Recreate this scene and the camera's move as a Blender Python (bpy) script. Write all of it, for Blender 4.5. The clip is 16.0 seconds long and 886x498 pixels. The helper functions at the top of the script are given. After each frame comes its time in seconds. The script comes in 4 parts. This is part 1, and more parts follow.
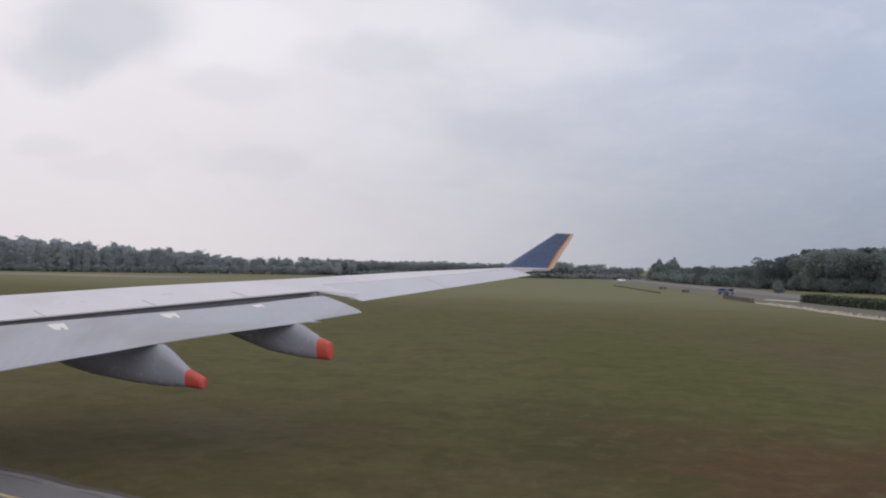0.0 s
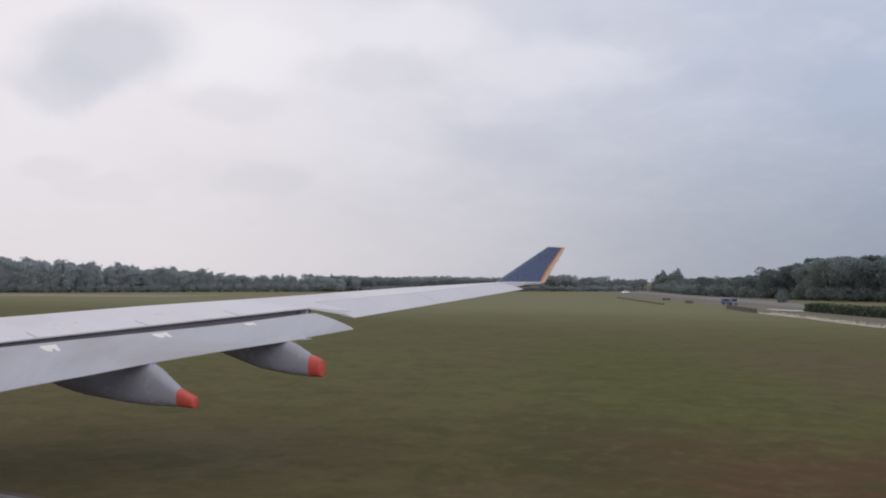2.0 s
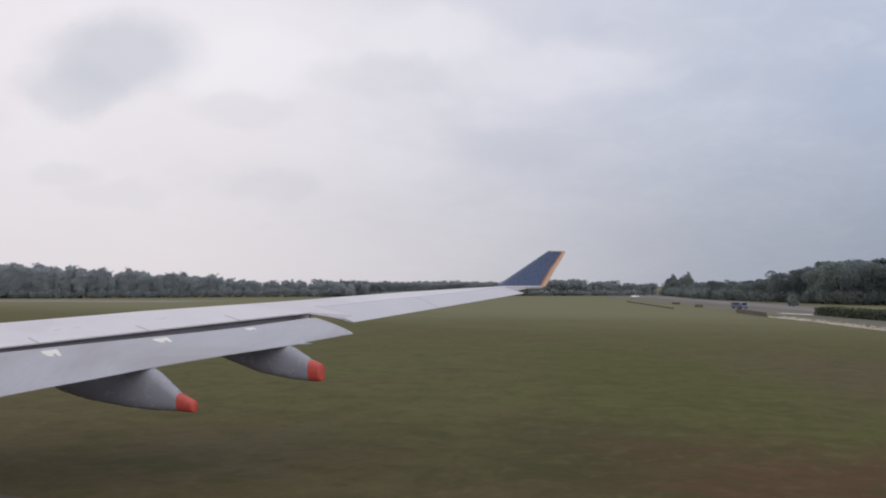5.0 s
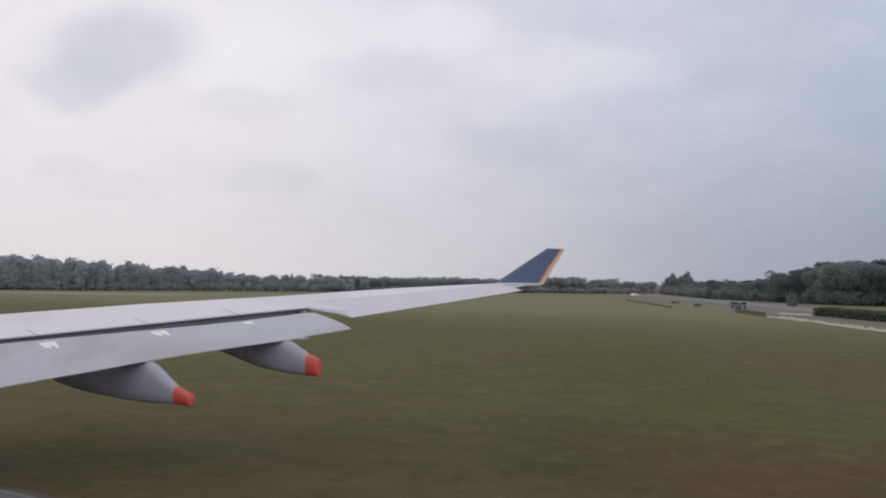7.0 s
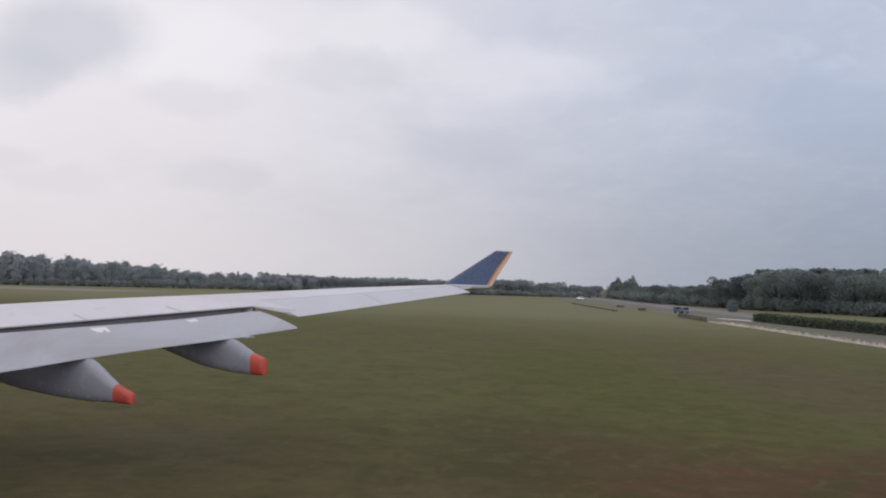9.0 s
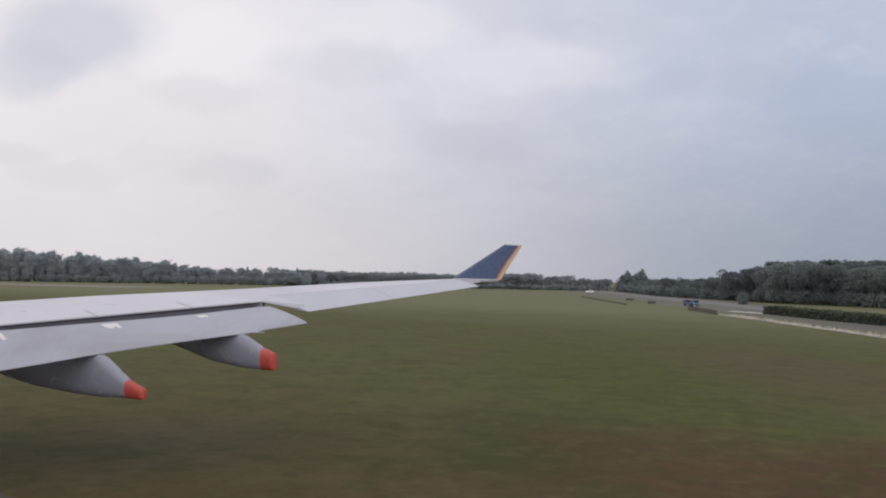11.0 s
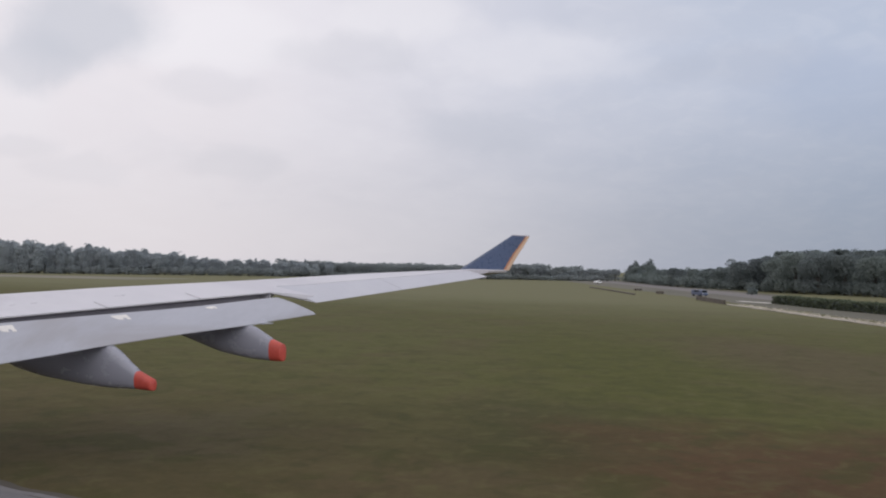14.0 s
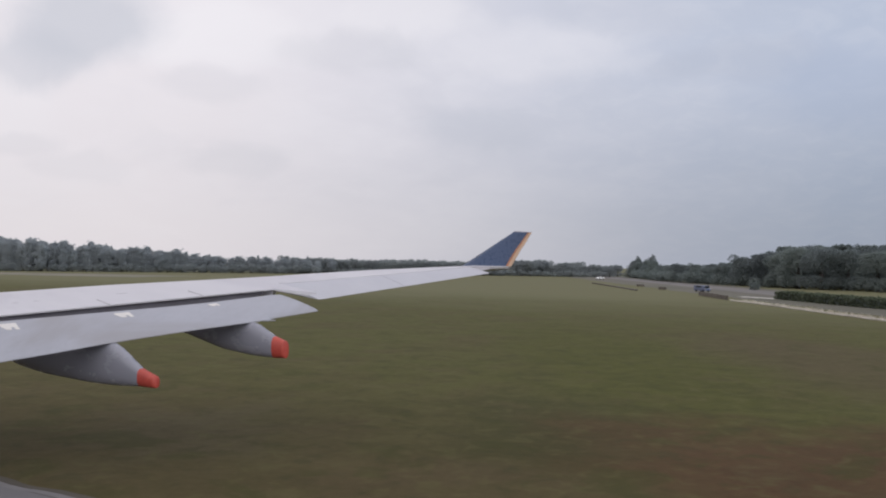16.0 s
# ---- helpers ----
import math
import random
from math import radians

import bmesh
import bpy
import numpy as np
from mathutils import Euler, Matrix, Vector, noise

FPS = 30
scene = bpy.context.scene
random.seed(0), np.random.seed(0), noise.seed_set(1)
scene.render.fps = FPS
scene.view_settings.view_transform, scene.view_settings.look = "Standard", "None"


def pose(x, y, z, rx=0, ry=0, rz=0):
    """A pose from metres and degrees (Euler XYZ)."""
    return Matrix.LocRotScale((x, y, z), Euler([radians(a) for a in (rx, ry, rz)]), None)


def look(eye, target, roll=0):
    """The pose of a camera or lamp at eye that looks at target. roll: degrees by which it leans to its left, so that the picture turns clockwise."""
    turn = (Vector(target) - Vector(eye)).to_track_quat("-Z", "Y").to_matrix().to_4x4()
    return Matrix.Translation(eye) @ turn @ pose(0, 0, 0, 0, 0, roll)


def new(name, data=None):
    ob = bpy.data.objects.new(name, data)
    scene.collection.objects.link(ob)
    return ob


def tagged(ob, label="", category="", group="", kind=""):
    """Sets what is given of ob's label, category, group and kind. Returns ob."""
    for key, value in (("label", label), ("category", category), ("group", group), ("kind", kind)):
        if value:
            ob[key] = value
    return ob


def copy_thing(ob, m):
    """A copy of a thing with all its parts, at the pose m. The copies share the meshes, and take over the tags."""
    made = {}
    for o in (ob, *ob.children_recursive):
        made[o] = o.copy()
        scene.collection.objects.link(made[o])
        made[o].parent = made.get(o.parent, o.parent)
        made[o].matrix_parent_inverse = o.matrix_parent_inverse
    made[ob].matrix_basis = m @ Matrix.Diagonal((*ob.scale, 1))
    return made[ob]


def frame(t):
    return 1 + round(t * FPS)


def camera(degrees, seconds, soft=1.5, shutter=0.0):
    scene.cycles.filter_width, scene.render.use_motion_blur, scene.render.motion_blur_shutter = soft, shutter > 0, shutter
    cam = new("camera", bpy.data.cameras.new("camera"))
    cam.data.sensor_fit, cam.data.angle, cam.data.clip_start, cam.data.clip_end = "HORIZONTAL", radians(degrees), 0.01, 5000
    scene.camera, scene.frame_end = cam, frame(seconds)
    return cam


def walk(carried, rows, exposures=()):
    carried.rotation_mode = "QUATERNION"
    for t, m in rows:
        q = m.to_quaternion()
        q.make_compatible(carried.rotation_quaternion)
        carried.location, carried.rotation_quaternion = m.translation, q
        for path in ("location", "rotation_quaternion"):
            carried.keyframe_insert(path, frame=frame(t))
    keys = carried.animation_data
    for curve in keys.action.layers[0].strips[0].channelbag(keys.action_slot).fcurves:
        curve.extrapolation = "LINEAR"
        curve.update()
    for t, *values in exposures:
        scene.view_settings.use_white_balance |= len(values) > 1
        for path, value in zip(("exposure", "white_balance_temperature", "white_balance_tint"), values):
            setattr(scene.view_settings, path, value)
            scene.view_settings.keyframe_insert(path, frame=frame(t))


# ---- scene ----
import itertools

# ---------------------------------------------------------------- camera
cam = camera(55.5, 16.0, soft=2.0)
PATH = [
    (0, pose(-0.892, 0.146, 6.388, 91.211, -0.893, 1.406)),
    (0.5, pose(-0.777, 0.065, 6.413, 91.371, -0.622, 1.666)),
    (1, pose(-0.66, 0.216, 6.404, 91.815, -0.194, 1.623)),
    (1.5, pose(-0.541, 0.102, 6.41, 92.229, -0.057, 1.664)),
    (2, pose(-0.417, 0.056, 6.416, 92.207, 0.029, 1.698)),
    (2.5, pose(-0.324, 0.006, 6.421, 92.415, -0.031, 1.645)),
    (3, pose(-0.256, -0.016, 6.402, 92.505, 0.108, 1.87)),
    (3.5, pose(-0.22, 0.075, 6.409, 92.463, -0.005, 1.886)),
    (4, pose(-0.134, 0.008, 6.4, 92.545, 0.154, 2.096)),
    (4.2, pose(-0.11, 0.006, 6.4, 92.563, 0.111, 2.124)),
    (6.3, pose(0, 0, 6.4, 92.325, 0.231, 3.063)),
    (6.5, pose(0, 0, 6.4, 92.28, -0.272, 2.723)),
    (7, pose(0, 0, 6.4, 92.277, -0.434, 2.35)),
    (7.5, pose(0, 0, 6.4, 91.851, -1.201, 1.908)),
    (8, pose(0, 0, 6.4, 90.681, -2.142, -0.041)),
    (8.5, pose(0, 0, 6.4, 91.342, -1.993, -2.016)),
    (9, pose(0, 0, 6.4, 92.396, -1.406, -1.164)),
    (9.5, pose(0, 0, 6.4, 92.363, -1.308, -0.87)),
    (9.7, pose(0, 0, 6.4, 92.288, -1.446, -0.858)),
    (11.8, pose(0, 0, 6.4, 91.818, -0.879, -0.4)),
    (12, pose(0, 0, 6.4, 91.728, -0.999, -0.333)),
    (12.5, pose(0, 0, 6.4, 91.416, -0.906, -0.331)),
    (13, pose(0, 0, 6.4, 91.492, -1.008, -0.364)),
    (13.5, pose(0, 0, 6.4, 91.486, -0.83, 0.011)),
    (14, pose(0, 0, 6.4, 91.348, -0.903, -0.011)),
    (14.5, pose(0, 0, 6.4, 91.342, -0.673, 0.23)),
    (15, pose(0, 0, 6.4, 91.547, -0.881, -0.512)),
    (15.5, pose(0, 0, 6.4, 91.156, -0.944, -0.028)),
    (16, pose(0, 0, 6.4, 91.108, -0.704, 0.139)),
]
walk(cam, PATH)

# ---------------------------------------------------------------- sky and sun
SUN_AZ, SUN_EL = radians(142), radians(34)
world = bpy.data.worlds.new("overcast_sky")
scene.world = world
world.use_nodes = True
wt = world.node_tree
wt.nodes.clear()


def node(tree, kind, **inputs):
    n = tree.nodes.new(kind)
    for key, value in inputs.items():
        slot = n.inputs[int(key[1:])] if key[0] == "i" and key[1:].isdigit() else n.inputs[key]
        if isinstance(value, bpy.types.NodeSocket):
            tree.links.new(value, slot)
        else:
            slot.default_value = value
    return n


def calc(tree, op, a, b=0.0, clamp=False):
    n = tree.nodes.new("ShaderNodeMath")
    n.operation, n.use_clamp = op, clamp
    for slot, value in zip(n.inputs, (a, b)):
        if isinstance(value, bpy.types.NodeSocket):
            tree.links.new(value, slot)
        else:
            slot.default_value = value
    return n.outputs[0]


def blend(tree, fac, a, b, mode="MIX"):
    n = tree.nodes.new("ShaderNodeMix")
    n.data_type, n.blend_type = "RGBA", mode
    for slot, value in zip((n.inputs[0], n.inputs[6], n.inputs[7]), (fac, a, b)):
        if isinstance(value, bpy.types.NodeSocket):
            tree.links.new(value, slot)
        elif isinstance(value, float):
            slot.default_value = value
        else:
            slot.default_value = (*value, 1)
    return n.outputs[2]


def span(tree, value, a, b, lo=0.0, hi=1.0, smooth=True):
    n = tree.nodes.new("ShaderNodeMapRange")
    n.interpolation_type = "SMOOTHSTEP" if smooth else "LINEAR"
    tree.links.new(value, n.inputs[0])
    for i, v in enumerate((a, b, lo, hi)):
        n.inputs[i + 1].default_value = v
    return n.outputs[0]


def grain(tree, vector, scale, detail=4.0, rough=0.55, twist=0.0):
    n = tree.nodes.new("ShaderNodeTexNoise")
    tree.links.new(vector, n.inputs["Vector"])
    n.inputs["Scale"].default_value, n.inputs["Detail"].default_value = scale, detail
    n.inputs["Roughness"].default_value, n.inputs["Distortion"].default_value = rough, twist
    return n.outputs["Fac"]


# thin cloud all over: whiter on one side, bluer on the other, with single clouds below it
coord = node(wt, "ShaderNodeTexCoord").outputs["Generated"]
axes = node(wt, "ShaderNodeSeparateXYZ", Vector=coord).outputs
high = calc(wt, "ADD", calc(wt, "MAXIMUM", axes[2], 0.0), 0.30)
flat = node(wt, "ShaderNodeCombineXYZ", X=calc(wt, "DIVIDE", axes[0], high), Y=calc(wt, "DIVIDE", axes[1], high), Z=0.3).outputs[0]
sky = wt.nodes.new("ShaderNodeTexSky")
sky.sky_type, sky.sun_disc, sky.sun_elevation, sky.sun_rotation = "NISHITA", False, SUN_EL, SUN_AZ
sky.air_density, sky.dust_density = 1.0, 1.0
sky_dim = blend(wt, 1.0, sky.outputs[0], (0.10, 0.10, 0.10), "MULTIPLY")
side = span(wt, axes[0], -0.42, 0.52)
cloud = blend(wt, side, (0.845, 0.80, 0.84), (0.478, 0.538, 0.672))
mottle = calc(wt, "ADD", calc(wt, "MULTIPLY", grain(wt, flat, 1.7, 5.0, 0.5, 0.4), 0.65), calc(wt, "MULTIPLY", grain(wt, flat, 5.0, 4.0, 0.5), 0.35))
cloud = blend(wt, calc(wt, "MULTIPLY", span(wt, mottle, 0.40, 0.66, 0.0, 0.32), span(wt, axes[0], -0.1, 0.35, 1.0, 0.35)), cloud, (0.93, 0.90, 0.95))
cloud = blend(wt, span(wt, grain(wt, flat, 2.6, 4.0, 0.55, 0.6), 0.50, 0.72, 0.0, 0.12), cloud, (0.50, 0.52, 0.60))
cloud = blend(wt, span(wt, grain(wt, flat, 13.0, 4.0, 0.6, 0.5), 0.42, 0.68, 0.0, 0.08), cloud, (0.88, 0.875, 0.92))
# single clouds: place to the side and height over the horizon at unit distance ahead, half width, half height, strength, colour
ahead = calc(wt, "MAXIMUM", axes[1], 0.05)
plane = node(wt, "ShaderNodeCombineXYZ", X=calc(wt, "DIVIDE", axes[0], ahead), Y=calc(wt, "DIVIDE", axes[2], ahead), Z=0.0).outputs[0]
in_front = span(wt, axes[1], 0.06, 0.25)


def pushed_by(vector, scale, reach, detail):
    wob = node(wt, "ShaderNodeTexNoise", Vector=vector, Scale=scale, Detail=detail, Roughness=0.55).outputs["Color"]
    centred = node(wt, "ShaderNodeVectorMath", i0=wob, i1=(-0.5, -0.5, -0.5)).outputs[0]
    n = wt.nodes.new("ShaderNodeVectorMath")
    n.operation = "MULTIPLY_ADD"
    wt.links.new(centred, n.inputs[0])
    n.inputs[1].default_value = (reach, reach * 0.6, 0.0)
    wt.links.new(vector, n.inputs[2])
    return n.outputs[0]


torn = pushed_by(pushed_by(plane, 7.0, 0.10, 2.0), 26.0, 0.035, 4.0)
GREY, DULL, BLUE, WHITE, PINK = (0.585, 0.60, 0.67), (0.60, 0.605, 0.665), (0.43, 0.50, 0.66), (0.90, 0.875, 0.915), (0.835, 0.79, 0.83)
for sx, sz, wide, tall, much, tint in (
        (-0.275, 0.2716, 0.13, 0.050, 0.55, WHITE), (-0.36, 0.1859, 0.17, 0.050, 0.40, PINK), (-0.06, 0.2985, 0.10, 0.035, 0.45, WHITE), (-0.52, 0.1895, 0.07, 0.05, 0.4, WHITE), (0.1, 0.2599, 0.14, 0.04, 0.25, WHITE),
        (-0.432, 0.285, 0.112, 0.062, 0.74, GREY), (-0.5, 0.2446, 0.080, 0.040, 0.55, GREY), (-0.275, 0.2066, 0.062, 0.024, 0.22, DULL),
        (-0.25, 0.1238, 0.080, 0.022, 0.34, DULL), (-0.5, 0.1426, 0.050, 0.016, 0.26, DULL), (-0.44, 0.1182, 0.060, 0.018, 0.24, DULL),
        (0.04, 0.1604, 0.085, 0.034, 0.40, (0.52, 0.55, 0.64)), (-0.12, 0.253, 0.10, 0.030, 0.28, DULL), (0.36, 0.2472, 0.130, 0.028, 0.26, (0.47, 0.50, 0.60)),
        (0.48, 0.2133, 0.130, 0.060, 0.50, BLUE), (0.2, 0.3058, 0.10, 0.03, 0.25, (0.55, 0.57, 0.66))):
    off = node(wt, "ShaderNodeVectorMath", i0=torn, i1=(-sx, -sz, 0.0)).outputs[0]
    fitted = node(wt, "ShaderNodeVectorMath", i0=off, i1=(1 / wide, 1 / tall, 0.0))
    fitted.operation = "MULTIPLY"
    far_off = node(wt, "ShaderNodeVectorMath", i0=fitted.outputs[0])
    far_off.operation = "LENGTH"
    cloud = blend(wt, calc(wt, "MULTIPLY", span(wt, far_off.outputs["Value"], 0.50, 1.22, much, 0.0), in_front), cloud, tint)
# haze towards the horizon
cloud = blend(wt, span(wt, axes[2], 0.0, 0.27, 0.62, 0.0), cloud, blend(wt, side, (0.70, 0.655, 0.685), (0.20, 0.232, 0.295)))
whole = blend(wt, 0.965, sky_dim, cloud)
background = node(wt, "ShaderNodeBackground", Color=whole, Strength=1.0)
wt.links.new(background.outputs[0], node(wt, "ShaderNodeOutputWorld").inputs[0])

sun = new("sun", bpy.data.lights.new("sun", "SUN"))
sun.data.energy, sun.data.angle, sun.data.color = 1.0, radians(60), (1.0, 0.95, 0.88)
sun_way = Vector((math.sin(SUN_AZ) * math.cos(SUN_EL), math.cos(SUN_AZ) * math.cos(SUN_EL), math.sin(SUN_EL)))
sun.matrix_world = look(sun_way * 300, (0, 0, 0))


# ---------------------------------------------------------------- materials
def surface(name, colours, rough=0.7, metal=0.0, scales=(0.5, 6.0), bump=0.0, bump_scale=30.0, stretch=(1, 1, 1), island=0.0, per_thing=0.0, gloss=None, world_space=False, thin=0.0):
    """Two colours mixed by noise at two scales, fine relief, and a change from piece to piece."""
    m = bpy.data.materials.new(name)
    m.use_nodes = True
    t = m.node_tree
    p = t.nodes["Principled BSDF"]
    where = node(t, "ShaderNodeNewGeometry").outputs["Position"] if world_space else node(t, "ShaderNodeTexCoord").outputs["Object"]
    mapped = node(t, "ShaderNodeMapping", Vector=where, Scale=stretch).outputs[0]
    a = grain(t, mapped, scales[0], 5.0, 0.6, 0.3)
    b = grain(t, mapped, scales[1], 4.0, 0.65)
    f = calc(t, "ADD", calc(t, "MULTIPLY", a, 0.6), calc(t, "MULTIPLY", b, 0.4))
    colour = blend(t, span(t, f, 0.36, 0.64), colours[0], colours[1])
    if len(colours) > 2:
        colour = blend(t, span(t, grain(t, mapped, scales[0] * 0.37, 4.0, 0.6, 0.8), 0.50, 0.68), colour, colours[2])
    if island:
        r = node(t, "ShaderNodeNewGeometry").outputs["Random Per Island"]
        colour = blend(t, 1.0, colour, blend(t, r, (1 - island,) * 3, (1 + island,) * 3), "MULTIPLY")
    if per_thing:
        r = node(t, "ShaderNodeObjectInfo").outputs["Random"]
        colour = blend(t, 1.0, colour, blend(t, r, (1 - per_thing, 1 - per_thing, 1 - per_thing * 0.6), (1 + per_thing,) * 3), "MULTIPLY")
    t.links.new(colour, p.inputs["Base Color"])
    p.inputs["Metallic"].default_value = metal
    t.links.new(span(t, b, 0.3, 0.7, max(rough - 0.08, 0.02), min(rough + 0.08, 1.0)), p.inputs["Roughness"])
    if gloss is not None:
        p.inputs["Specular IOR Level"].default_value = gloss
    if bump:
        h = grain(t, mapped, bump_scale, 3.0, 0.6)
        n = node(t, "ShaderNodeBump", Strength=bump, Distance=0.03, Height=h)
        t.links.new(n.outputs[0], p.inputs["Normal"])
    if thin:  # leaves let part of the light through
        lit = node(t, "ShaderNodeBsdfTranslucent", Color=blend(t, 1.0, colour, (thin,) * 3, "MULTIPLY"))
        both = node(t, "ShaderNodeAddShader", i0=p.outputs[0], i1=lit.outputs[0])
        t.links.new(both.outputs[0], t.nodes["Material Output"].inputs[0])
    return m


M_UPPER = surface("wing_upper_paint", ((0.585, 0.573, 0.61), (0.63, 0.616, 0.65), (0.545, 0.533, 0.575)), 0.5, 0.0, (0.45, 7.0), stretch=(1.6, 0.5, 1))
# darker, bluer grey than the wing skin
M_FLAP = surface("flap_grey", ((0.38, 0.385, 0.432), (0.42, 0.427, 0.478), (0.352, 0.346, 0.374)), 0.42, 0.0, (0.5, 6.0), stretch=(0.6, 1.6, 1))
M_AILERON = surface("aileron_paint", ((0.50, 0.50, 0.548), (0.54, 0.54, 0.583)), 0.5, 0.0, (0.5, 6.0), stretch=(1.5, 0.6, 1))
# dark grey that holds the shade of the gap above the flap
M_COVE = surface("cove_shade", ((0.19, 0.18, 0.21), (0.24, 0.23, 0.265)), 0.7, 0.0, (1.0, 9.0))
M_LINE = surface("panel_gap", ((0.34, 0.33, 0.35), (0.40, 0.39, 0.41)), 0.7, 0.0, (2.0, 12.0))
M_LOUVRE = surface("louvre_grey", ((0.54, 0.53, 0.56), (0.60, 0.59, 0.62)), 0.6, 0.0, (2.0, 12.0))
M_FAIR = surface("fairing_paint", ((0.285, 0.29, 0.337), (0.300, 0.305, 0.352), (0.274, 0.279, 0.326)), 0.24, 0.0, (0.3, 1.6), stretch=(1.5, 0.5, 1))
M_RED = surface("fairing_red", ((0.44, 0.062, 0.045), (0.54, 0.085, 0.06)), 0.4, 0.0, (1.5, 9.0))
M_BLUE = surface("winglet_blue", ((0.044, 0.076, 0.150), (0.054, 0.088, 0.172)), 0.32, 0.0, (0.8, 7.0))
M_GOLD = surface("winglet_gold", ((0.53, 0.36, 0.24), (0.60, 0.42, 0.29)), 0.4, 0.0, (1.0, 7.0))
M_ORANGE = surface("winglet_orange", ((0.40, 0.17, 0.09), (0.46, 0.20, 0.11)), 0.4, 0.0, (1.0, 7.0))
M_FITTING = surface("pale_fitting", ((0.70, 0.67, 0.645), (0.77, 0.74, 0.71)), 0.5, 0.0, (2.0, 14.0))
M_BODY = surface("fuselage_white", ((0.74, 0.74, 0.75), (0.80, 0.80, 0.80)), 0.4, 0.0, (0.3, 4.0))
M_RUBBER = surface("tyre_rubber", ((0.02, 0.02, 0.02), (0.035, 0.035, 0.035)), 0.85, 0.0, (2.0, 15.0))
M_STEEL = surface("strut_metal", ((0.5, 0.5, 0.52), (0.6, 0.6, 0.62)), 0.35, 0.8, (2.0, 15.0))
M_ASPHALT = surface("taxiway_asphalt", ((0.125, 0.120, 0.125), (0.165, 0.158, 0.162), (0.105, 0.102, 0.106)), 0.9, 0.0, (0.15, 3.0), 0.4, 40.0, world_space=True)
M_STRIP = surface("worn_shoulder", ((0.150, 0.144, 0.146), (0.195, 0.186, 0.186), (0.110, 0.104, 0.100)), 0.9, 0.0, (0.6, 5.0), 0.4, 40.0, world_space=True)
M_ROAD = surface("far_road", ((0.150, 0.138, 0.132), (0.200, 0.182, 0.172)), 0.9, 0.0, (0.06, 0.8), world_space=True, stretch=(1, 0.3, 1))
M_SAND = surface("sandy_verge", ((0.112, 0.104, 0.076), (0.146, 0.134, 0.104), (0.090, 0.093, 0.056)), 0.95, 0.0, (0.08, 0.9), world_space=True, stretch=(1, 0.35, 1))
M_PALE = surface("pale_bare_ground", ((0.165, 0.152, 0.112), (0.225, 0.202, 0.168), (0.125, 0.126, 0.068)), 0.95, 0.0, (0.05, 0.5), world_space=True)
M_CONCRETE = surface("pale_concrete", ((0.64, 0.60, 0.55), (0.74, 0.70, 0.65), (0.52, 0.48, 0.42)), 0.9, 0.0, (0.4, 3.0), world_space=True)
M_PLINE = surface("dark_edge_soil", ((0.060, 0.052, 0.042), (0.085, 0.072, 0.056)), 0.95, 0.0, (0.5, 5.0), world_space=True)
M_YELLOW = surface("yellow_marking", ((0.40, 0.31, 0.15), (0.50, 0.40, 0.20)), 0.8, 0.0, (1.0, 8.0), world_space=True)
M_BARK = surface("bark", ((0.075, 0.072, 0.066), (0.11, 0.105, 0.095)), 0.9, 0.0, (1.0, 8.0))
M_LEAF_A = surface("dark_broad_leaves", ((0.098, 0.117, 0.111), (0.118, 0.138, 0.127)), 0.6, 0.0, (0.12, 1.2), island=0.06, per_thing=0.20, gloss=0.3, thin=0.9)
# pale blue-grey: the haze of distance is put into these leaf colours
M_LEAF_B = surface("hazed_tall_tree_leaves", ((0.192, 0.212, 0.222), (0.212, 0.231, 0.240)), 0.6, 0.0, (0.12, 1.2), island=0.04, per_thing=0.06, gloss=0.4, thin=1.0)
# green made paler and greyer, with haze painted in, for belt and scrub
M_LEAF_C = surface("hazed_green_leaves", ((0.136, 0.152, 0.155), (0.155, 0.171, 0.171)), 0.6, 0.0, (0.12, 1.2), island=0.05, per_thing=0.08, gloss=0.4, thin=1.0)
M_LEAF_D = surface("dark_pointed_tree_leaves", ((0.090, 0.104, 0.104), (0.108, 0.124, 0.120)), 0.6, 0.0, (0.12, 1.2), island=0.05, per_thing=0.08, gloss=0.35, thin=0.9)
M_HEDGE = surface("hedge_leaves", ((0.066, 0.082, 0.052), (0.084, 0.101, 0.064)), 0.75, 0.0, (0.3, 2.0), island=0.08, gloss=0.25, thin=0.4)
M_STRAW = surface("dry_straw", ((0.55, 0.50, 0.42), (0.70, 0.65, 0.58)), 0.9, 0.0, (0.6, 4.0), island=0.3)
M_BROWN = surface("weathered_brown", ((0.098, 0.084, 0.072), (0.138, 0.120, 0.104)), 0.85, 0.0, (0.5, 4.0))
M_CARBLUE = surface("blue_car_paint", ((0.105, 0.130, 0.205), (0.125, 0.150, 0.235)), 0.35, 0.0, (0.8, 6.0))
M_WHITECAR = surface("white_car_paint", ((0.78, 0.78, 0.78), (0.84, 0.84, 0.84)), 0.35, 0.0, (0.8, 6.0))
M_GLASS = surface("dark_car_glass", ((0.02, 0.025, 0.03), (0.035, 0.04, 0.045)), 0.12, 0.0, (0.8, 6.0))


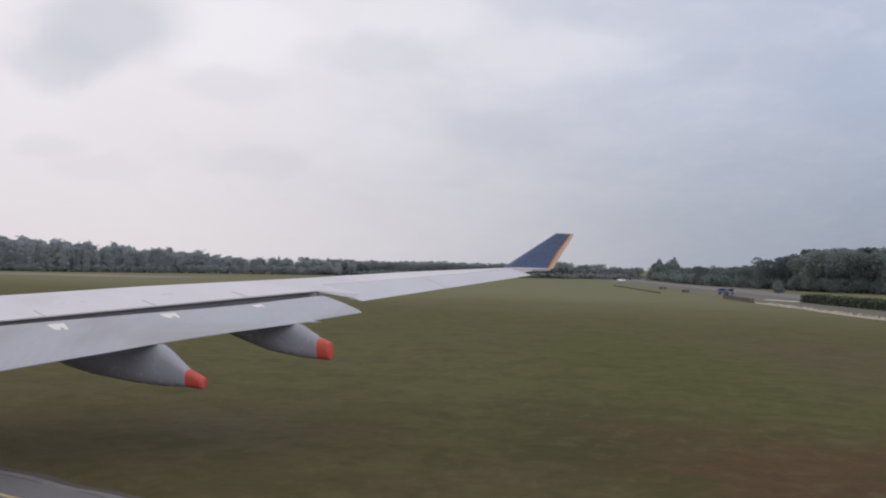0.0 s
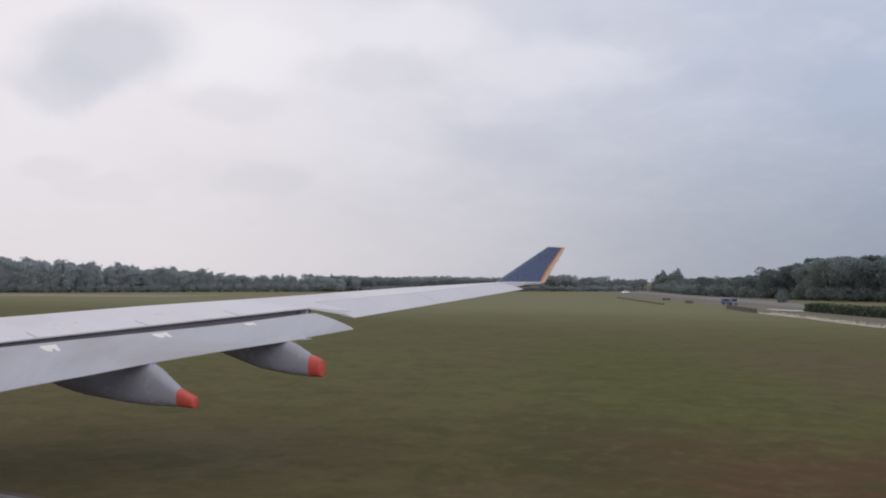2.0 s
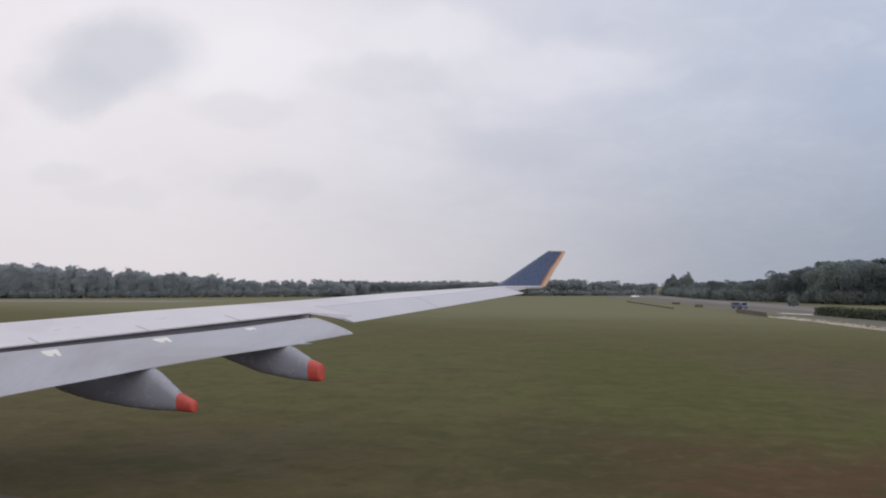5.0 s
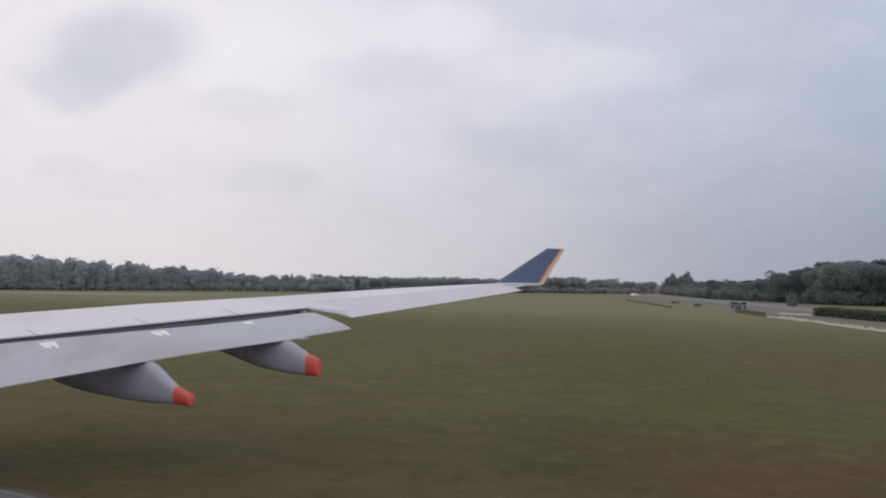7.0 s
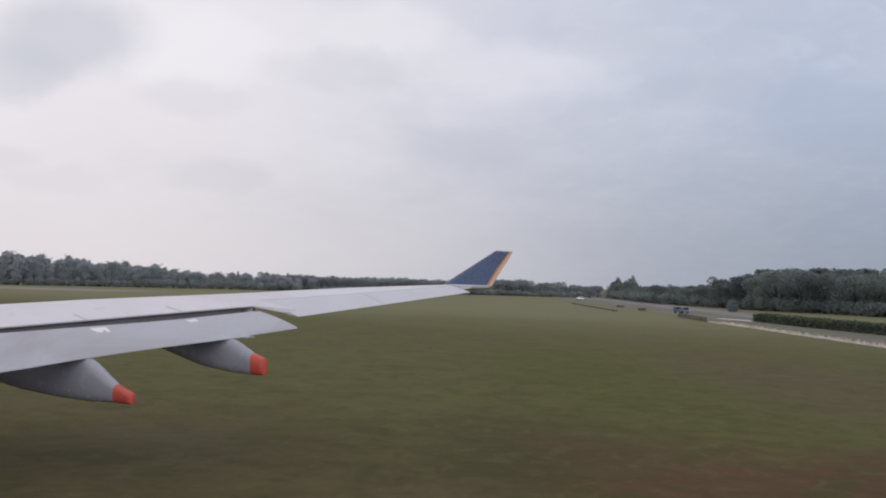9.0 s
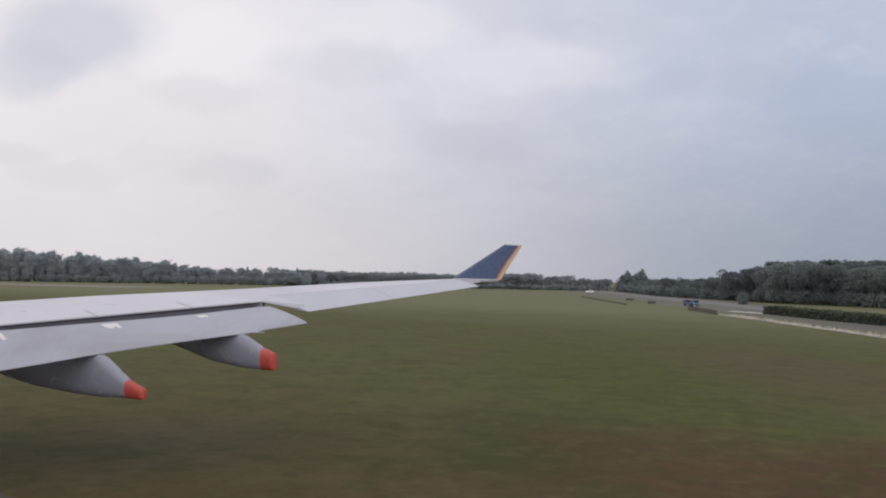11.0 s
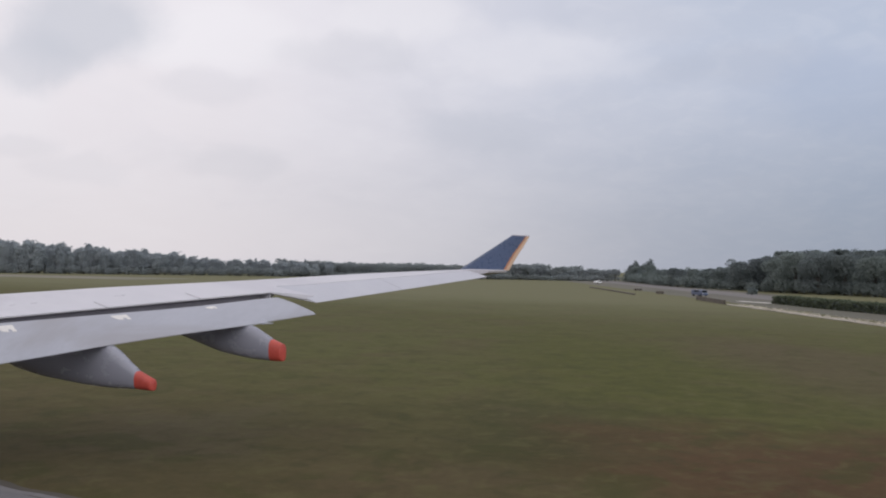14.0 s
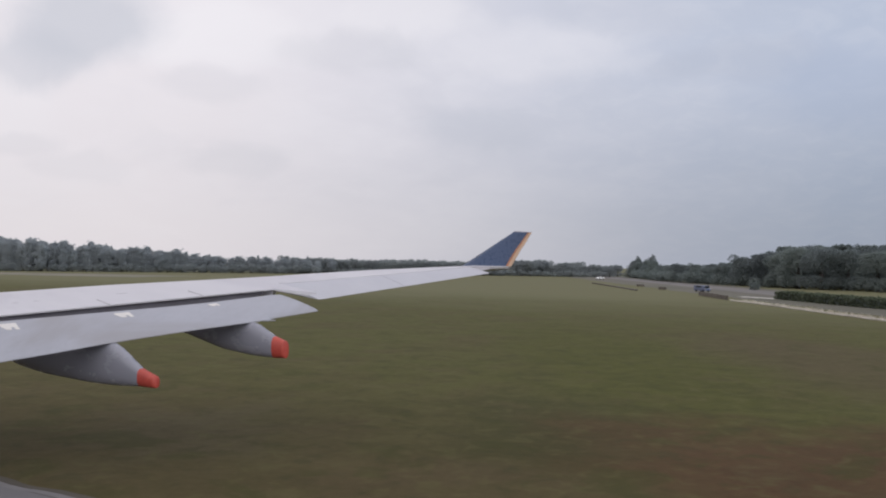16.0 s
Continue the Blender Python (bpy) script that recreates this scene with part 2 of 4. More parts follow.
def grass_material():
    """Mown airfield grass: green and dry brown drifts at several sizes, drawn out along the taxiway."""
    m = bpy.data.materials.new("airfield_grass")
    m.use_nodes = True
    t = m.node_tree
    p = t.nodes["Principled BSDF"]
    where = node(t, "ShaderNodeNewGeometry").outputs["Position"]
    local = node(t, "ShaderNodeMapping", Vector=where, Rotation=(0, 0, radians(-56))).outputs[0]
    along = node(t, "ShaderNodeMapping", Vector=local, Scale=(1, 0.42, 1)).outputs[0]
    plan = node(t, "ShaderNodeSeparateXYZ", Vector=local).outputs
    out = plan[0]
    wide = grain(t, along, 0.05, 4.0, 0.55, 0.6)
    drift = grain(t, where, 0.11, 4.0, 0.6, 0.8)
    mid = grain(t, along, 0.42, 4.0, 0.6, 0.4)
    fine = grain(t, where, 2.4, 5.0, 0.7)
    tiny = grain(t, where, 14.0, 4.0, 0.75)
    f = calc(t, "ADD", calc(t, "ADD", calc(t, "MULTIPLY", mid, 0.40), calc(t, "MULTIPLY", fine, 0.40)), calc(t, "MULTIPLY", tiny, 0.20))
    colour = blend(t, span(t, f, 0.34, 0.66), (0.060, 0.061, 0.012), (0.090, 0.086, 0.025))
    dry = blend(t, span(t, f, 0.36, 0.64), (0.065, 0.046, 0.020), (0.087, 0.063, 0.030))
    # worn brown near the pavement, green further out, haze-pale towards the far verge
    near = span(t, calc(t, "ADD", out, calc(t, "MULTIPLY", calc(t, "SUBTRACT", drift, 0.5), 60.0)), 16.0, 40.0, 0.75, 0.0)
    colour = blend(t, near, colour, dry)
    colour = blend(t, span(t, drift, 0.44, 0.66, 0.0, 0.5), colour, dry)
    # broad drifts: middle, half size, strength, colours
    shoved = node(t, "ShaderNodeVectorMath", i0=node(t, "ShaderNodeTexNoise", Vector=where, Scale=0.16, Detail=5.0, Roughness=0.6).outputs["Color"], i1=(-0.5, -0.5, -0.5)).outputs[0]
    torn_at = t.nodes.new("ShaderNodeVectorMath")
    torn_at.operation = "MULTIPLY_ADD"
    t.links.new(shoved, torn_at.inputs[0])
    torn_at.inputs[1].default_value = (11.0, 20.0, 0.0)
    t.links.new(where, torn_at.inputs[2])
    # the last drift is painted paler to offset the wing's shade on the grass
    for cx, cy, rx, ry, much, low_tint, high_tint in (
            (12.0, 60.5, 8.0, 30.0, 0.95, (0.052, 0.055, 0.008), (0.078, 0.078, 0.014)), (4.5, 32.0, 5.0, 9.0, 0.75, (0.041, 0.039, 0.010), (0.058, 0.054, 0.017)),
            (27.8, 62.0, 8.0, 26.0, 0.85, (0.070, 0.053, 0.024), (0.092, 0.070, 0.035)), (13.0, 27.5, 9.5, 8.5, 0.98, (0.063, 0.033, 0.014), (0.085, 0.047, 0.021)),
            (0.0, 24.0, 4.0, 3.0, 0.6, (0.070, 0.048, 0.023), (0.092, 0.065, 0.033)), (-10.0, 33.0, 4.0, 5.0, 0.45, (0.088, 0.069, 0.040), (0.113, 0.092, 0.056))):
        aside = node(t, "ShaderNodeVectorMath", i0=torn_at.outputs[0], i1=(-cx, -cy, 0.0)).outputs[0]
        sized = node(t, "ShaderNodeVectorMath", i0=aside, i1=(1 / rx, 1 / ry, 0.0))
        sized.operation = "MULTIPLY"
        gone = node(t, "ShaderNodeVectorMath", i0=sized.outputs[0])
        gone.operation = "LENGTH"
        colour = blend(t, span(t, gone.outputs["Value"], 0.35, 1.4, much, 0.0), colour, blend(t, span(t, f, 0.36, 0.64), low_tint, high_tint))
    patch = grain(t, where, 0.30, 5.0, 0.65, 0.8)
    blotch = grain(t, where, 0.85, 4.0, 0.6, 0.6)
    colour = blend(t, span(t, patch, 0.52, 0.70, 0.0, 0.45), colour, (0.090, 0.070, 0.032))
    colour = blend(t, span(t, patch, 0.34, 0.48, 0.55, 0.0), colour, (0.046, 0.047, 0.010))
    colour = blend(t, span(t, blotch, 0.52, 0.68, 0.0, 0.42), colour, (0.102, 0.094, 0.036))
    colour = blend(t, span(t, blotch, 0.32, 0.46, 0.45, 0.0), colour, (0.040, 0.039, 0.013))
    # paler and greyer with distance: haze put into the grass colour
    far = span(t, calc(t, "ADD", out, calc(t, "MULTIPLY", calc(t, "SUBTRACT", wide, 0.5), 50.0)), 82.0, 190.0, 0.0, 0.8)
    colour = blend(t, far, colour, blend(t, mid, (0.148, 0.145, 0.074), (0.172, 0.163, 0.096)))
    colour = blend(t, span(t, fine, 0.58, 0.78, 0.0, 0.26), colour, (0.123, 0.107, 0.065))
    # dry stalks in short streaks
    streak = grain(t, node(t, "ShaderNodeMapping", Vector=local, Scale=(2.6, 0.35, 1)).outputs[0], 0.8, 4.0, 0.65, 0.3)
    colour = blend(t, span(t, streak, 0.62, 0.80, 0.0, 0.32), colour, (0.128, 0.107, 0.065))
    # upright blades catch light along the view over them
    p.inputs["Sheen Weight"].default_value, p.inputs["Sheen Roughness"].default_value = 0.05, 0.45
    p.inputs["Sheen Tint"].default_value = (0.55, 0.55, 0.36, 1)
    t.links.new(colour, p.inputs["Base Color"])
    p.inputs["Roughness"].default_value = 0.95
    p.inputs["Specular IOR Level"].default_value = 0.15
    n = node(t, "ShaderNodeBump", Strength=0.35, Distance=0.06, Height=calc(t, "ADD", calc(t, "MULTIPLY", fine, 0.7), calc(t, "MULTIPLY", tiny, 0.3)))
    t.links.new(n.outputs[0], p.inputs["Normal"])
    return m


M_GRASS = grass_material()


# ---------------------------------------------------------------- mesh helpers
def mesh_of(name, verts, faces, material, smooth=False):
    me = bpy.data.meshes.new(name)
    me.from_pydata([tuple(v) for v in verts], [], [tuple(f) for f in faces])
    me.materials.append(material)
    if smooth:
        me.shade_smooth()
    me.update()
    return me


def part(name, bm, material, parent=None, label=""):
    """Links a bmesh, or a finished mesh, as one mesh object under a thing or a part."""
    if isinstance(bm, bmesh.types.BMesh):
        me = bpy.data.meshes.new(name)
        bmesh.ops.recalc_face_normals(bm, faces=bm.faces)
        bm.to_mesh(me)
        bm.free()
        me.materials.append(material)
    else:
        me = bm
    ob = new(name, me)
    ob.parent = parent
    return tagged(ob, label)


def thing(name, label, category, m=None, group="", kind=""):
    ob = new(name)
    if m is not None:
        ob.matrix_world = m
    return tagged(ob, label, category, group, kind)


def box(bm, lo, hi, bevel=0.0):
    c = [(a + b) / 2 for a, b in zip(lo, hi)]
    s = [abs(b - a) for a, b in zip(lo, hi)]
    got = bmesh.ops.create_cube(bm, size=1.0, matrix=Matrix.LocRotScale(c, None, s))
    if bevel:
        edges = {e for v in got["verts"] for e in v.link_edges}
        bmesh.ops.bevel(bm, geom=list(edges), offset=bevel, segments=2, affect="EDGES")
    return bm


def loft(rings, closed=True, caps=True):
    """Faces between rings of equal length; the ends are closed."""
    n = len(rings[0])
    verts = [v for ring in rings for v in ring]
    faces = []
    for i in range(len(rings) - 1):
        for j in range(n if closed else n - 1):
            a, b = i * n + j, i * n + (j + 1) % n
            faces.append((a, b, b + n, a + n))
    if caps:
        faces.append(tuple(range(n - 1, -1, -1)))
        faces.append(tuple((len(rings) - 1) * n + j for j in range(n)))
    return verts, faces


def lofted(rings, smooth_angle=None):
    verts, faces = loft(rings)
    bm = bmesh.new()
    vs = [bm.verts.new(v) for v in verts]
    for f in faces:
        bm.faces.new([vs[i] for i in f])
    if smooth_angle is not None:
        bmesh.ops.recalc_face_normals(bm, faces=bm.faces)
        bm.normal_update()
        for f in bm.faces:
            f.smooth = True
        for e in bm.edges:
            if len(e.link_faces) == 2 and e.calc_face_angle(0) > radians(smooth_angle):
                e.smooth = False
    return bm


# ---------------------------------------------------------------- ground
EYE = 6.4
TILT = Matrix.Rotation(radians(0.2316), 3, "X") @ Matrix.Rotation(radians(-0.5035), 3, "Y")
TRUE = EYE / 5.6


def set_out(x, y):
    """From the sketch plan of the airfield, which was drawn small and a little tilted, to the level ground: place and size factor."""
    ray = TILT @ Vector((x * TRUE, y * TRUE, -EYE))
    k = -EYE / ray.z
    return ray.x * k, ray.y * k, k * TRUE


def set_out_points(points):
    """The same for points with a height, one row each."""
    p = np.asarray(points, dtype=float)
    ray = np.column_stack((p[:, :2] * TRUE, np.full(len(p), -EYE))) @ np.array(TILT).T
    k = -EYE / ray[:, 2]
    return np.column_stack((ray[:, :2] * k[:, None], p[:, 2] * k * TRUE))


def set_out_thing(root):
    """Lays a long thing, whose parts are drawn on the sketch plan, out on the ground."""
    before = root.matrix_basis.copy()
    x, y, k = set_out(before.translation.x, before.translation.y)
    for child in root.children:
        me = child.data.copy()
        flat = [before @ child.matrix_basis @ v.co for v in me.vertices]
        for v, co in zip(me.vertices, set_out_points(flat)):
            v.co = (co[0] - x, co[1] - y, co[2])
        child.data, child.matrix_basis = me, Matrix()
    root.matrix_basis = Matrix.Translation((x, y, 0))


def sheet(name, material, xs, ys, z, label, category, kind="structure", turn=0.0, waver=0.0, at=(0, 0), sketched=True):
    verts, faces = [], []
    for j, y in enumerate(ys):
        for i, x in enumerate(xs):
            edge = 0.0
            if waver and i in (0, len(xs) - 1):
                edge = waver * (noise.noise((x * 0.3, y * 0.45, 3.1)) + 0.6 * noise.noise((x, y * 1.7, 8.3)))
            verts.append(((x + edge) * math.cos(turn) - y * math.sin(turn) + at[0], (x + edge) * math.sin(turn) + y * math.cos(turn) + at[1], z))
    if sketched:
        verts = [(x, y, z) for (x, y, _) in set_out_points(verts).tolist()]
    n = len(xs)
    for j in range(len(ys) - 1):
        for i in range(n - 1):
            a = j * n + i
            faces.append((a, a + 1, a + 1 + n, a + n))
    ob = new(name, mesh_of(name, verts, faces, material))
    return tagged(ob, label, category, kind=kind)


AIR = radians(56)  # the aircraft's and the taxiway's turn: local x outboard, local y forward


def steps(a, b, n):
    return [a + (b - a) * i / n for i in range(n + 1)]


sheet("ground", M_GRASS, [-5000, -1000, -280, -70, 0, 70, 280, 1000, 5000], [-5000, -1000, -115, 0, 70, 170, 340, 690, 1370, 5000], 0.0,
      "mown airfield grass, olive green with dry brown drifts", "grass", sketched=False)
PAVED = radians(61.5)  # the pavement's own turn
sheet("taxiway", M_ASPHALT, [-36, -20, -3, 9, 15.02], steps(-180, 300, 480), 0.014, "grey asphalt taxiway shoulder under the aircraft", "taxiway", turn=PAVED, waver=0.06, sketched=False)
sheet("shoulder_strip", M_STRIP, [15.05, 15.18, 15.32], steps(-180, 300, 700), 0.010, "paler worn strip along the pavement edge", "pavement", turn=PAVED, waver=0.12, sketched=False)
sheet("taxiway_edge", M_PLINE, [14.96, 15.35, 15.62], steps(-180, 300, 900), 0.005, "dark bare soil line along the pavement edge", "soil edge", turn=PAVED, waver=0.20, sketched=False)
sheet("edge_line", M_YELLOW, [13.62, 13.70, 13.78], steps(-180, 300, 480), 0.020, "worn yellow line along the taxiway edge", "marking", turn=PAVED, waver=0.012, sketched=False)
sheet("verge_path", M_PALE, [178, 192, 208], steps(250, 700, 120), 0.02, "pale dry strip of bare ground before the far trees", "path", turn=AIR, waver=2.2)
sheet("verge_dry", M_SAND, [46, 54, 62, 69], steps(40, 330, 120), 0.012, "sandy brown dry verge beside the far road", "verge", waver=2.0)
sheet("road", M_ROAD, [56.5, 60, 64.5], steps(30, 420, 130), 0.03, "grey service road behind the hedge", "road", waver=0.25)

# ---------------------------------------------------------------- the aircraft: one wing, seen from behind it
aircraft = thing("airliner", "white airliner with a pale grey swept wing, flaps lowered", "airplane", Matrix.Translation((0, 0, EYE)) @ Matrix.Rotation(radians(0.2316), 4, "X") @ Matrix.Rotation(radians(-0.5035), 4, "Y") @ pose(0, 0, -EYE, 0, 0, 56))


def lerp_table(x, xs, ys):
    return float(np.interp(x, xs, ys))


def lip_v(u):
    return 17.2 + 0.62 * (29 - u) if u > 11 else 28.36 + 0.15 * (11 - u)


def lip_z(u):
    return EYE - 0.992 - 0.1023 * (21.48 - u)


def tail_v(u):
    return 16.6 + 0.62 * (29 - u)


def tail_z(u):
    return EYE - 0.43 - 0.159 * (28.29 - u)


def crest_v(u):
    return 17.9 + 0.88 * (29 - u)


def crest_z(u):
    return EYE + lerp_table(u, (-2, 15.86, 18.65, 22.88, 24.81, 26.48, 28.22, 29.1), (-2.75, -1.14, -0.88, -0.58, -0.40, -0.28, -0.18, -0.13))


def nose_v(u):
    return 18.85 + 0.97 * (29 - u)


HINGE_U = (21.48, 22.15, 23.2, 24.05, 25.9, 27.77, 28.36)
HINGE_V = (21.87, 22.35, 21.58, 20.96, 19.65, 18.30, 17.88)
HINGE_Z = (-0.992, -0.81, -0.735, -0.635, -0.455, -0.245, -0.195)


def rear(u, zone):
    """Where the fixed upper skin ends: over the flap, ahead of the ailerons, at the tip."""
    if zone == "flap":
        return lip_v(u), lip_z(u)
    if zone == "aileron":
        return lerp_table(u, HINGE_U, HINGE_V), EYE + lerp_table(u, HINGE_U, HINGE_Z)
    return tail_v(u) - 0.05, EYE - 0.16 - 0.02 * (29 - u)


def upper_z(u, v, zone="flap"):
    rv, rz = rear(u, zone)
    q = min(max((crest_v(u) - v) / (crest_v(u) - rv), 0.0), 1.0)
    return crest_z(u) - (crest_z(u) - rz) * q ** 1.08


def section(u, zone):
    rv, rz = rear(u, zone)
    cv, cz, nv = crest_v(u), crest_z(u), nose_v(u)
    chord = nv - tail_v(u) if u > 11 else nv - lip_v(u) + 1.7
    depth = 0.105 * chord
    ring = []
    for i in range(9):
        v = rv + (cv - rv) * i / 8
        ring.append((u, v, upper_z(u, v, zone)))
    for i in range(1, 7):
        a = math.pi / 2 * i / 6
        ring.append((u, cv + (nv - cv) * math.sin(a), cz - depth * 0.5 * (1 - math.cos(a))))
    for i in range(1, 6):
        a = math.pi / 2 * i / 5
        ring.append((u, nv - (nv - cv) * (1 - math.cos(a)) * 0.9, cz - depth * 0.5 - depth * 0.5 * math.sin(a)))
    low_v = rv + (0.75 if zone == "flap" else 0.04)
    low_z = rz - (0.42 if zone == "flap" else 0.30 if zone == "aileron" else 0.10)
    ring.append((u, (nv - (nv - cv) * 0.9 + low_v) / 2, min(cz - depth * 0.9, (cz - depth + low_z) / 2 + 0.05)))
    ring.append((u, low_v, low_z))
    ring.append((u, rv + (0.55 if zone == "flap" else 0.02), rz - (0.10 if zone == "flap" else 0.06)))
    ring.append((u, rv, rz - 0.035))
    return ring


def wing_piece(us, zone, name, material):
    return part(name, lofted([section(u, zone) for u in us], 20), material, aircraft)


wing_piece(steps(-1.4, 11, 6) + steps(12, 21.48, 10), "flap", "wing_panel", M_UPPER)["label"] = "pale grey inner wing skin"
wing_piece(list(HINGE_U), "aileron", "wing_panel", M_UPPER)["label"] = "pale grey outer wing skin"
wing_piece(steps(28.363, 29.05, 3), "tip", "wing_tip", M_UPPER)

# fixed skin between the flap's end and the aileron: a pointed plate
plate = ((21.46, 21.90, -0.985), (21.48, 21.87, -0.992), (22.40, 21.09, -1.22), (22.67, 20.92, -1.12), (22.15, 22.35, -0.808), (22.12, 22.45, -0.80))
bm = bmesh.new()
bm.faces.new([bm.verts.new((u, v, EYE + z + 0.004)) for u, v, z in plate])
got = bmesh.ops.extrude_face_region(bm, geom=bm.faces[:])
bmesh.ops.translate(bm, vec=(0, 0, -0.05), verts=[g for g in got["geom"] if isinstance(g, bmesh.types.BMVert)])
part("end_plate", bm, M_UPPER, aircraft)


def aileron(ua, ub, name, skew=0.0):
    rings = []
    for u in steps(ua, ub, 5):
        lean = skew * (ub - u) / (ub - ua)
        hv, hz = rear(u, "aileron")
        ut = u + lean
        tv, tz = tail_v(ut), tail_z(ut)
        top = [(u + lean * q, hv + (tv - hv) * q, hz + (tz - hz) * q - 0.010 + 0.02 * math.sin(math.pi * q)) for q in (0.01, 0.2, 0.4, 0.6, 0.8, 1.0)]
        low = [(ut, tv, tz - 0.02), (u + lean * 0.5, (hv + tv) / 2, (hz + tz) / 2 - 0.16), (u, hv - 0.01, hz - 0.30)]
        rings.append(top + low)
    return part(name, lofted(rings, 25), M_AILERON, aircraft, "pale grey drooped aileron")


aileron(22.17, 25.30, "aileron", 0.34)
aileron(25.318, 28.34, "aileron")


# flap, lowered behind the fixed skin
def flap_line(u):
    """Front and rear edge of the flap at u."""
    front = (16.9 + 0.62 * (29 - u), EYE + lerp_table(u, (9, 14.09, 16.88, 18.85, 21.30), (-2.38, -1.897, -1.658, -1.49, -1.182)))
    back = (15.5 + 0.62 * (29 - u), EYE + lerp_table(u, (9, 13.54, 14.84, 16.21, 18.1, 20.37, 21.95), (-3.85, -3.02, -2.80, -2.54, -2.26, -1.96, -1.70)))
    return front, back


def flap_z(u, v):
    (fv, fz), (bv, bz) = flap_line(u)
    q = (fv - v) / (fv - bv)
    return fz + (bz - fz) * q + 0.045 * math.sin(math.pi * min(max(q, 0), 1)) ** 0.8


def flap_rings(us):
    rings = []
    for u in us:
        (fv, fz), (bv, bz) = flap_line(u)
        top = [(u, fv - (fv - bv) * q, flap_z(u, fv - (fv - bv) * q)) for q in (0.0, 0.06, 0.15, 0.3, 0.45, 0.6, 0.75, 0.88, 1.0)]
        nose = [(u, fv + 0.16, fz - 0.16), (u, fv + 0.05, fz - 0.30)]
        low = [(u, bv, bz - 0.025), (u, bv + (fv - bv) * 0.5, (fz + bz) / 2 - 0.12)]
        rings.append(top + low + nose[::-1])
    return rings


span_u = steps(9.0, 20.36, 10)
rings = flap_rings(span_u)
for i, u in enumerate(steps(20.365, 21.50, 4)):  # beyond the step the trailing edge sits a little higher
    ring = flap_rings([u])[0]
    front = flap_line(u)[0][0]
    slid = []
    for k, (a, b, c) in enumerate(ring):
        q = min(max((front - b) / 1.65, 0.0), 1.0)
        da = 0.38 * (i / 4) * q
        trail = k in (8, 9)
        slid.append((a + da, b - 0.62 * da + (0.10 if trail else 0.0), c + 0.16 * da + (0.015 if trail else 0.0)))
    rings.append(slid)
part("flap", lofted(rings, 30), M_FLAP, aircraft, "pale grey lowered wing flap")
tab = bmesh.new()
box(tab, (20.12, 0, 0), (20.55, 0.30, 0.03), 0.008)
tab.transform(Matrix.Translation((0, flap_line(20.3)[1][0] - 0.12, flap_line(20.3)[1][1] - 0.05)))
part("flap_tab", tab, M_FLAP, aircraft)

# dark strip between skin and flap, the gap's shade put into its colour
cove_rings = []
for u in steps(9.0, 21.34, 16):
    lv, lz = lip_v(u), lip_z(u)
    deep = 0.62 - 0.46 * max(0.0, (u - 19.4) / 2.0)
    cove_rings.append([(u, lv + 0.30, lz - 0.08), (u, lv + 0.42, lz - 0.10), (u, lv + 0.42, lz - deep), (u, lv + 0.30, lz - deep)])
part("flap_cove", lofted(cove_rings), M_COVE, aircraft, "dark strip standing for the shaded recess above the flap")

# spoilers: thin panels let into the skin along its rear edge
cuts, LEAN = [9.2, 11.5, 14.05, 16.87, 19.40, 21.10], 0.16
for ua, ub in zip(cuts, cuts[1:]):
    rings = []
    for u in steps(ua + 0.035, ub - 0.035, 4):
        lv = lip_v(u)
        top = [(u + LEAN * 1.15 * i / 2, lv - 0.01 + 1.15 * i / 2, upper_z(u + LEAN * 1.15 * i / 2, max(lv - 0.01 + 1.15 * i / 2, lv)) + 0.008) for i in range(3)]
        rings.append(top + [(a, b, c - 0.006) for a, b, c in reversed(top)])
    part("spoiler", lofted(rings), M_UPPER, aircraft)
for u in cuts[1:-1]:
    rings = []
    for i in range(6):
        w, v = u + LEAN * 0.95 * i / 5, lip_v(u) + 0.95 * i / 5
        z = upper_z(w, v)
        rings.append([(w - 0.034, v, z + 0.004), (w + 0.034, v, z + 0.004), (w + 0.034, v, z - 0.01), (w - 0.034, v, z - 0.01)])
    part("panel_gap", lofted(rings), M_LINE, aircraft)

# small dark louvres on the upper skin
for u, back, wide in ((13.3, 0.1, 0.18), (15.26, 0.2, 0.16), (15.80, 0.2, 0.14), (18.03, 0.1, 0.30)):
    v = 18.6 + 0.64 * (29 - u) + back
    rings = []
    for k in range(4):
        uu = u - wide / 2 + wide * k / 3
        vv = v - 0.62 * (uu - u)
        z = upper_z(uu, vv)
        rings.append([(uu, vv - 0.03, z + 0.004 + upper_z(uu, vv - 0.03) - z), (uu, vv - 0.03, upper_z(uu, vv - 0.03) + 0.010), (uu, vv + 0.03, upper_z(uu, vv + 0.03) + 0.007), (uu, vv + 0.03, upper_z(uu, vv + 0.03) + 0.002)])
    part("louvre", lofted(rings), M_LOUVRE, aircraft)

# pale fittings on the flap's upper side, each a stepped plate
for u, w in ((11.5, 0.20), (14.12, 0.20), (16.95, 0.20), (19.42, 0.13)):
    rings = []
    for du, length in ((-w, 0.10), (-w * 0.55, 0.30), (w * 0.1, 0.34), (w * 0.14, 0.20), (w * 0.5, 0.22), (w * 0.54, 0.34), (w, 0.36)):
        uu = u + du
        va = flap_line(uu)[0][0] - 0.14
        vb = va - length * (0.5 if w < 0.15 else 0.8)
        rings.append([(uu, va, flap_z(uu, va) - 0.004), (uu, va, flap_z(uu, va) + 0.012), (uu, vb, flap_z(uu, vb) + 0.012), (uu, vb, flap_z(uu, vb) - 0.004)])
    part("flap_fitting", lofted(rings), M_FITTING, aircraft, "pale metal fitting on the flap")


